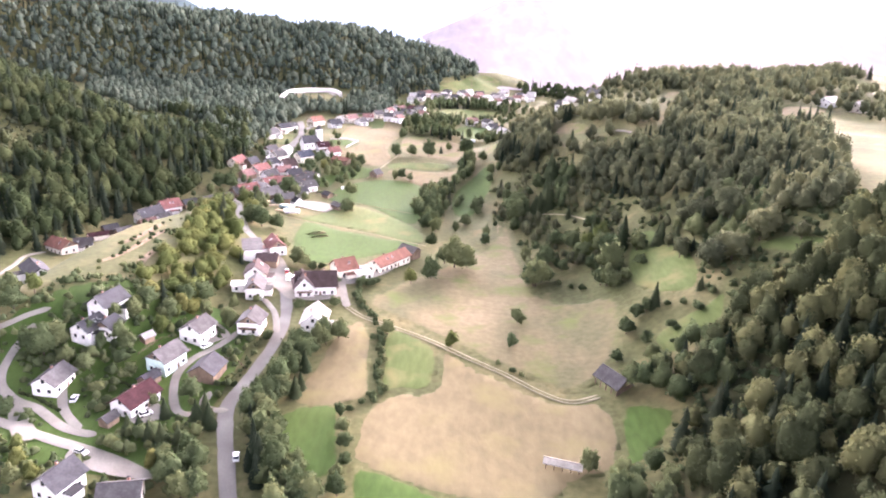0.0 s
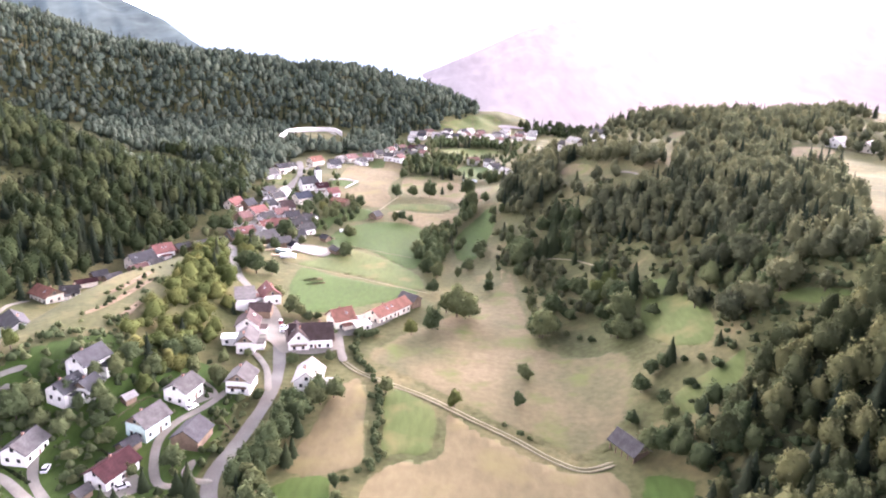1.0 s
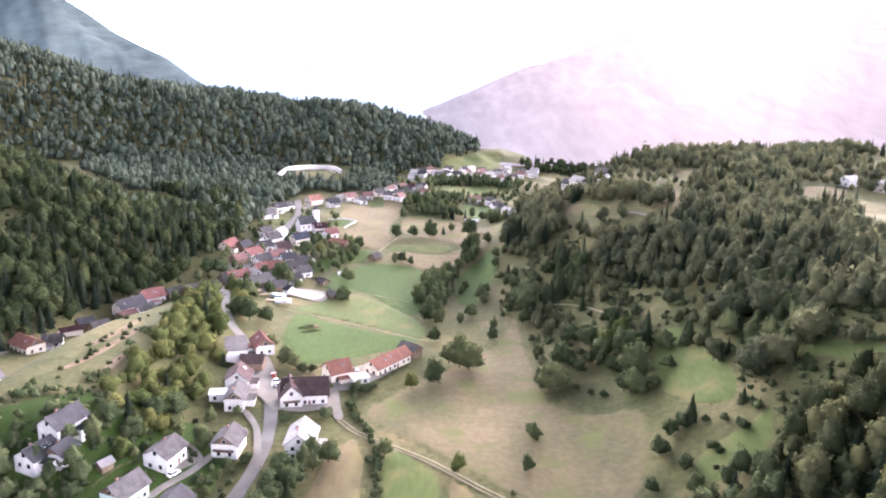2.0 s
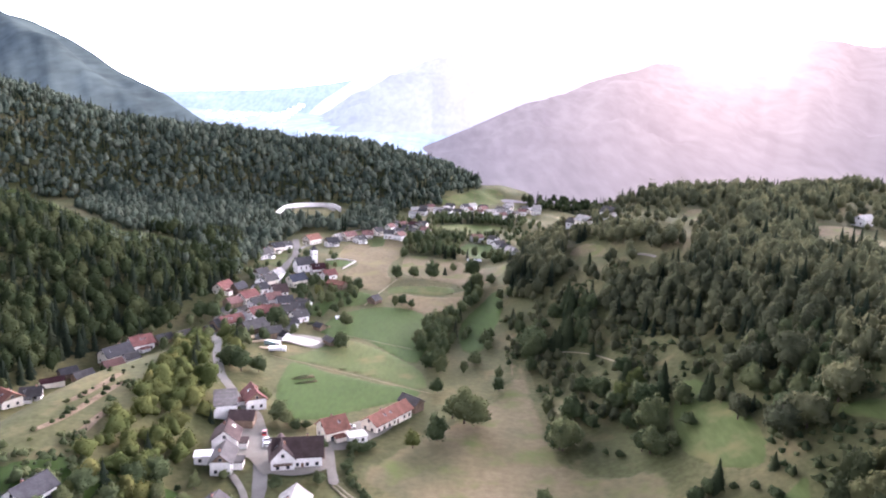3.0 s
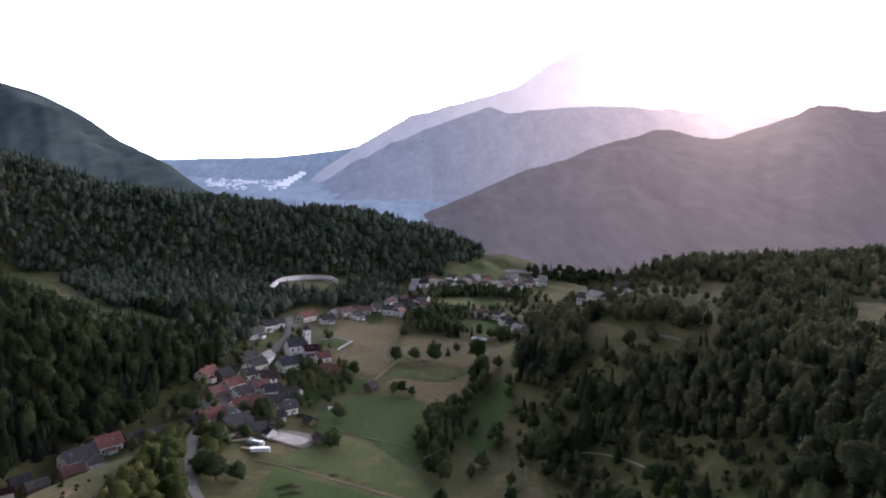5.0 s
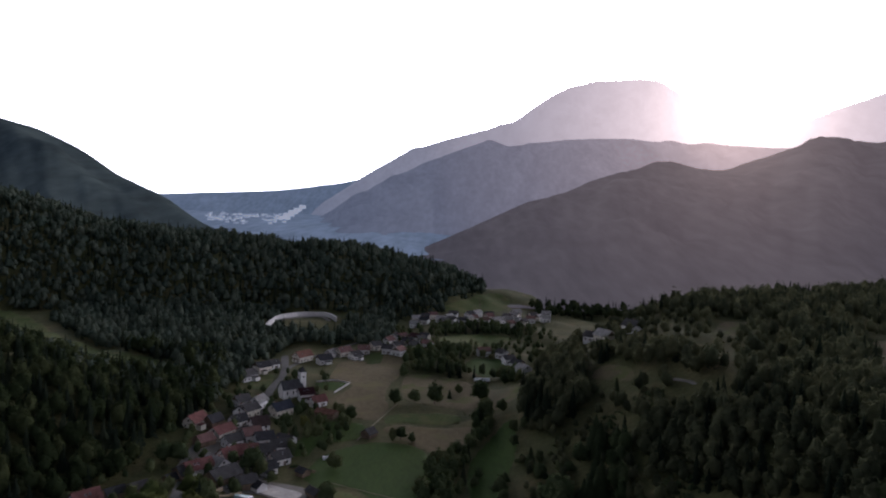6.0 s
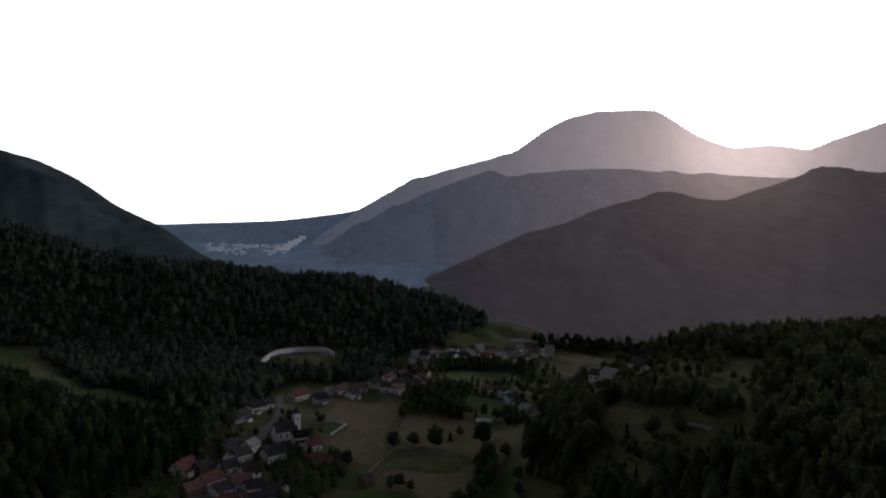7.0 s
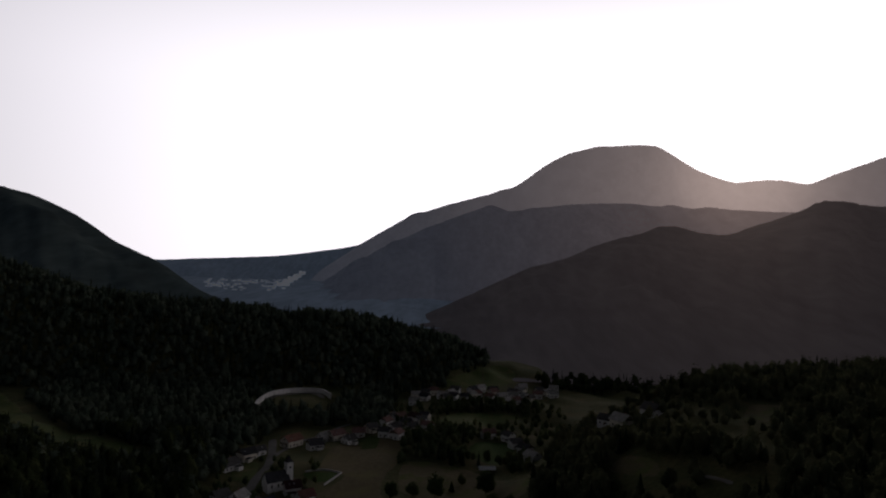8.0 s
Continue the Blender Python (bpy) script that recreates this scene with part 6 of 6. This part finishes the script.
def tunnel(x, y, turn, L, W):
    b = thing("poly_tunnel", x, y, gz(x, y), turn)
    tagged(b, "white plastic garden tunnel on the meadow", "greenhouse")
    n = 9
    vs = [(xx, math.cos(a) * W / 2, math.sin(a) * W * 0.42 - 0.1) for xx in np.linspace(-L / 2, L / 2, 5) for a in np.linspace(0, math.pi, n)]
    fs = [(k * n + i, k * n + i + 1, (k + 1) * n + i + 1, (k + 1) * n + i) for k in range(4) for i in range(n - 1)]
    fs += [tuple(range(n)), tuple(range(5 * n - 1, 4 * n - 1, -1))]
    part("cover", mesh_of("cover", vs, fs, [M_PLASTIC], shade=False), b)
    for k in range(5):
        xx = -L / 2 + k * L / 4
        v, f = [], []
        for a in np.linspace(0, math.pi, n):
            for dx, rr in ((-0.06, 1.0), (0.06, 1.0), (0.06, 1.03), (-0.06, 1.03)):
                v.append((xx + dx, math.cos(a) * W / 2 * rr, math.sin(a) * W * 0.42 * rr - 0.1))
        f = [(4 * i + j, 4 * i + (j + 1) % 4, 4 * i + 4 + (j + 1) % 4, 4 * i + 4 + j) for i in range(n - 1) for j in range(4)]
        part("hoop", mesh_of("hoop", v, f, [M_METAL]), b)


tunnel(-70, 482, 12, 7, 4.5)


def open_barn(x, y, turn, L, W, eaves, ridge, roof, label, boards=True):
    """A field barn: posts, part boarding and a broad gable roof."""
    b = thing("field_barn", x, y, gz(x, y), turn)
    tagged(b, label, "barn")
    post = mesh_of("post", *box_vf(-0.12, 0.12, -0.12, 0.12, -1.5, eaves), [WALL["wood"]])
    for i in range(5):
        for side in (-1, 1):
            part("post", post, b, "", pose(-L / 2 + i * L / 4, side * W / 2, 0))
    beam = mesh_of("beam", *box_vf(-L / 2 - 0.2, L / 2 + 0.2, -0.1, 0.1, eaves - 0.25, eaves), [WALL["wood"]])
    for side in (-1, 1):
        part("beam", beam, b, "", pose(0, side * W / 2, 0))
    if boards:
        board = mesh_of("board", *box_vf(-0.14, 0.14, -0.03, 0.03, -0.5, eaves - 0.3), [WALL["wood"]])
        for i in range(int(L / 0.32)):
            part("board", board, b, "", pose(-L / 2 + 0.16 + i * 0.32, W / 2 - 0.02, 0))
        for i in range(int(W / 0.32)):
            part("board", board, b, "", pose(L / 2 - 0.02, -W / 2 + 0.16 + i * 0.32, 0, 0, 0, 90))
    part("roof", roof_mesh(L, W, eaves, ridge, 0.9, roof), b)


open_barn(60.5, 214, -59, 10.5, 6.2, 3.0, 5.6, ROOF["grey"], "old timber field barn with a worn grey roof")
open_barn(37.5, 171, -16, 9.5, 1.6, 2.6, 3.1, paint_mat("silvered_boards", (0.34, 0.31, 0.27), 0.9, 0.2), "long narrow hay rack with a weathered board roof", False)
open_barn(18, 637, 6, 10, 4, 2.4, 3.4, M_PLASTIC, "low open cattle shelter with a white roof", False)


# ---- vehicles ----
def paint(name, colour):
    return paint_mat(name, colour, 0.3, 0.03)


CAR_PAINT = [paint("white_car_paint", (0.75, 0.75, 0.75)), paint("dark_car_paint", (0.04, 0.045, 0.06)), paint("red_car_paint", (0.35, 0.04, 0.03)), paint("silver_car_paint", (0.5, 0.5, 0.52))]
M_TYRE = mat("tyre_rubber", 0.9)[0]
M_TYRE.node_tree.nodes["Principled BSDF"].inputs["Base Color"].default_value = (0.02, 0.02, 0.02, 1)


def wheel_mesh(rad, w):
    n = 12
    vs = [(math.cos(i * math.tau / n) * rad, s * w / 2, math.sin(i * math.tau / n) * rad) for s in (-1, 1) for i in range(n)]
    fs = [(i, (i + 1) % n, n + (i + 1) % n, n + i) for i in range(n)] + [tuple(range(n - 1, -1, -1)), tuple(range(n, 2 * n))]
    return mesh_of("wheel", vs, fs, [M_TYRE])


WHEEL, BIG_WHEEL = wheel_mesh(0.32, 0.22), wheel_mesh(0.48, 0.28)


def loft(profile, half, taper):
    """A body from its side outline, narrowed towards the top."""
    vs = [(x, s * half * (1 - taper * max(0, z - 0.8)), z) for s in (-1, 1) for x, z in profile]
    n = len(profile)
    return vs, [tuple(range(n)), tuple(range(2 * n - 1, n - 1, -1))] + [(i, n + i, n + (i + 1) % n, (i + 1) % n) for i in range(n)]


def car(x, y, turn, colour, label):
    c = thing("car", x, y, gz(x, y) + 0.62, turn)
    tagged(c, label, "car", "parked cars")
    part("body", mesh_of("body", *loft([(-2.1, 0.3), (-2.1, 0.75), (-1.9, 0.92), (1.0, 0.92), (2.05, 0.75), (2.1, 0.3)], 0.88, 0), [CAR_PAINT[colour]]), c)
    part("cabin", mesh_of("cabin", *loft([(-1.8, 0.92), (-1.4, 1.42), (0.3, 1.45), (1.0, 0.92)], 0.84, 0.25), [M_GLASS]), c, "dark glazed cabin")
    part("roof_panel", mesh_of("roof_panel", *box_vf(-1.35, 0.28, -0.66, 0.66, 1.44, 1.5), [CAR_PAINT[colour]]), c)
    for xx in (-1.3, 1.3):
        for yy in (-0.8, 0.8):
            part("wheel", WHEEL, c, "", pose(xx, yy, 0.32))


for x, y, a, k, word in ((-68, 296, 10, 0, "white"), (-69, 300, 12, 3, "silver"), (-55.5, 168, 105, 0, "white"), (-44, 305, 40, 1, "dark"), (-84, 229, 60, 0, "white"), (-75, 216, 30, 1, "dark"),
                         (-114, 193, 100, 3, "silver"), (-89, 187, 40, 0, "white"), (-120, 428, 60, 1, "dark"), (-131, 440, 50, 0, "white"), (-108, 432, 20, 3, "silver"), (-72, 306, 100, 2, "red"), (-40, 316, 20, 3, "silver"), (-99, 167, -20, 0, "white")):
    car(x, y, a, k, f"{word} car parked on the pale gravel")


def truck(x, y, turn, label, colour):
    c = thing("truck", x, y, gz(x, y) + 0.6, turn)
    tagged(c, label, "truck", "parked trucks")
    part("box", mesh_of("box", *box_vf(-4.6, 2.2, -1.2, 1.2, 0.9, 2.7), [colour]), c)
    part("cab", mesh_of("cab", *loft([(2.4, 0.6), (2.4, 2.8), (3.9, 2.7), (4.3, 1.7), (4.3, 0.6)], 1.15, 0.02), [CAR_PAINT[0]]), c)
    part("windscreen", mesh_of("windscreen", *box_vf(4.0, 4.16, -1.0, 1.0, 1.8, 2.5), [M_GLASS]), c)
    part("chassis", mesh_of("chassis", *box_vf(-4.5, 4.1, -0.9, 0.9, 0.55, 0.9), [M_TYRE]), c)
    for xx in (-3.4, -2.2, 3.2):
        for yy in (-1.05, 1.05):
            part("wheel", BIG_WHEEL, c, "", pose(xx, yy, 0.48))


truck(-97, 417, -14, "truck with a pale teal box in the yard", paint("teal_paint", (0.2, 0.28, 0.28)))
truck(-92, 408, 8, "truck with a silver box in the yard", CAR_PAINT[3])


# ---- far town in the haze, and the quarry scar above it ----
# walls and rock glow with the haze in front of them, put in as emission
M_TOWN = far_mat("hazed_town_wall", (0.6, 0.6, 0.6), (0.5, 0.58, 0.67), (0.5, 0.58, 0.67))
M_SCAR = far_mat("hazed_quarry_rock", (0.6, 0.58, 0.55), (0.62, 0.71, 0.8), (0.62, 0.71, 0.8))


def quarry():
    """Stepped pale rock benches cut into the far slope."""
    r = np.random.RandomState(9)
    root = thing("quarry", 0, 0, 0)
    tagged(root, "pale stepped quarry face above the far town", "quarry", kind="structure")
    for k in range(5):
        az = np.radians(np.linspace(-14.5 + 0.42 * k, -13.5 + 0.3 * k, 9))
        d = 2720 + 14 * k
        z = 66 + 10.5 * k + r.normal(0, 1.2, 9)
        lo = [(d * math.sin(a), 143 + d * math.cos(a), h - 7) for a, h in zip(az, z)]
        hi = [((d + 8) * math.sin(a), 143 + (d + 8) * math.cos(a), h + 5) for a, h in zip(az, z)]
        bk = [((d + 60) * math.sin(a), 143 + (d + 60) * math.cos(a), h + 5) for a, h in zip(az, z)]
        fs = [(i, i + 1, i + 10, i + 9) for i in range(8)] + [(9 + i, 10 + i, 19 + i, 18 + i) for i in range(8)]
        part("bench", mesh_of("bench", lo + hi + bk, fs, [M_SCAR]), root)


quarry()
rq = np.random.RandomState(5)
for i in range(76):
    az = radians(rq.uniform(-19.8, -13.9))
    d = rq.uniform(2500, 3700)
    x, y = d * math.sin(az), 143 + d * math.cos(az)
    L, W, hgt = (rq.uniform(34, 52) if i % 19 == 0 else rq.uniform(7, 17)), rq.uniform(7, 12), rq.uniform(4, 9)
    b = thing("town_building", x, y, gz(x, y) + 9, rq.uniform(-30, 30))
    tagged(b, "pale building of the far hazy town", "building", "far town")
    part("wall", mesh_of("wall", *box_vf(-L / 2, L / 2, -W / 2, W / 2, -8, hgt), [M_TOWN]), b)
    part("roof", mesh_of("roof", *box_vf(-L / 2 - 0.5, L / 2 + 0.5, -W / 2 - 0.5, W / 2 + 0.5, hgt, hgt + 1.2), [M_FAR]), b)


def tank(x, y):
    """A squat round tank with a domed lid."""
    t = thing("water_tank", x, y, gz(x, y))
    tagged(t, "squat white round water tank beside the gravel yard", "tank")
    n = 16
    prof = [(1.5, -0.3), (1.5, 1.5), (1.25, 1.9), (0.7, 2.15)]
    vs = [(math.cos(i * math.tau / n) * q, math.sin(i * math.tau / n) * q, h) for q, h in prof for i in range(n)] + [(0, 0, 2.22)]
    fs = [(k * n + i, k * n + (i + 1) % n, (k + 1) * n + (i + 1) % n, (k + 1) * n + i) for k in range(3) for i in range(n)] + [(3 * n + i, 3 * n + (i + 1) % n, 4 * n) for i in range(n)]
    part("shell", mesh_of("shell", vs, fs, [M_PLASTIC], shade=True), t)
    part("hatch", mesh_of("hatch", *box_vf(-0.3, 0.3, -0.3, 0.3, 2.15, 2.35), [M_METAL]), t)


tank(-73, 161)


# ---- timber stacks in the yard, low wall of the churchyard ----
M_TIMBER = paint_mat("sawn_timber", (0.42, 0.33, 0.22), 0.85, 0.2)


def timber_stack(x, y, turn, L, wide, high):
    t = thing("timber_stack", x, y, gz(x, y) + 0.5, turn)
    tagged(t, "stack of pale sawn boards in the farmyard", "timber", "timber stacks")
    board = mesh_of("board", *box_vf(-L / 2, L / 2, -0.19, 0.19, 0, 0.22), [M_TIMBER])
    rs = np.random.RandomState(int(abs(x) * 7 + y))
    for j in range(high):
        for i in range(wide):
            part("board", board, t, "", pose(rs.uniform(-0.25, 0.25), (i - wide / 2) * 0.44, j * 0.26, 0, 0, rs.uniform(-1.5, 1.5)))


for x, y, a, L, w, hh in ((-103, 424, 20, 5, 4, 4), (-107, 419, 24, 6, 3, 3), (-111, 424, 60, 4, 4, 5), (-100, 411, -14, 5, 5, 2), (-118, 421, 40, 4, 3, 4)):
    timber_stack(x, y, a, L, w, hh)


def low_wall(pts_, h, label):
    c = spline(pts_, 2.5)
    w = thing("garden_wall", c[0][0], c[0][1], gz(*c[0]))
    tagged(w, label, "wall")
    base = gz(*c[0])
    for i in range(len(c) - 1):
        (x0, y0), (x1, y1) = c[i], c[i + 1]
        L = math.hypot(x1 - x0, y1 - y0)
        m = pose((x0 + x1) / 2 - c[0][0], (y0 + y1) / 2 - c[0][1], gz((x0 + x1) / 2, (y0 + y1) / 2) - base, 0, 0, math.degrees(math.atan2(y1 - y0, x1 - x0)))
        p = part("wall_panel", mesh_of("wall_panel", *box_vf(-L / 2, L / 2, -0.2, 0.2, -0.8, h), [M_CONC]), w, "", m)
        part("coping", mesh_of("coping", *box_vf(-L / 2, L / 2, -0.3, 0.3, h, h + 0.15), [M_CONC]), p)


low_wall([(-87, 596), (-83, 610), (-80, 622)], 0.9, "low pale wall beside the churchyard lawn")
low_wall([(-80, 622), (-92, 625), (-104, 619)], 0.7, "low pale wall behind the churchyard lawn")


# ---- garden beds and fences ----
def fence(pts_, label):
    c = spline(pts_, 2.0)
    f = thing("garden_fence", c[0][0], c[0][1], gz(*c[0]))
    tagged(f, label, "fence")
    base = gz(*c[0])
    post = mesh_of("post", *box_vf(-0.06, 0.06, -0.06, 0.06, -0.3, 1.15), [WALL["wood"]])
    for x, y in c:
        part("post", post, f, "", pose(x - c[0][0], y - c[0][1], gz(x, y) - base + 0.1))
    for hgt in (0.45, 0.95):
        vs, fs = [], []
        for x, y in c:
            z = gz(x, y) - base + 0.1 + hgt
            vs += [(x - c[0][0], y - c[0][1], z), (x - c[0][0], y - c[0][1], z + 0.1), (x - c[0][0] + 0.05, y - c[0][1] + 0.03, z + 0.1), (x - c[0][0] + 0.05, y - c[0][1] + 0.03, z)]
        fs = [(4 * i + j, 4 * i + 4 + j, 4 * i + 4 + (j + 1) % 4, 4 * i + (j + 1) % 4) for i in range(len(c) - 1) for j in range(4)]
        part("rail", mesh_of("rail", vs, fs, [WALL["wood"]]), f)


fence([(-104, 218), (-100, 228), (-96, 232)], "weathered rail fence along the garden slope")
fence([(-83, 222), (-72, 222), (-66, 216)], "weathered rail fence round a lawn")


def bed(x, y, turn, L, W):
    b = thing("garden_bed", x, y, gz(x, y) + 0.2, turn)
    tagged(b, "rectangular vegetable bed with dark earth on the meadow", "garden bed")
    part("soil", mesh_of("soil", *box_vf(-L / 2, L / 2, -W / 2, W / 2, -0.6, 0.08), [M_SOIL]), b)
    for k in range(5):
        cv, cf = BUSH[k % len(BUSH)]
        me = plant("planted_ridge", (cv * np.array((L / 5, 0.13, 0.2)), cf), M_LEAF_VALLEY)
        part("planted_ridge", me, b, "", pose(0, -W / 2 + (k + 0.5) * W / 5, 0.1))


bed(-72, 372, 35, 13, 3.0)
bed(-69, 366, 35, 12, 1.6)
bed(-78, 462, 10, 9, 4)
bed(-86, 468, 10, 7, 4)
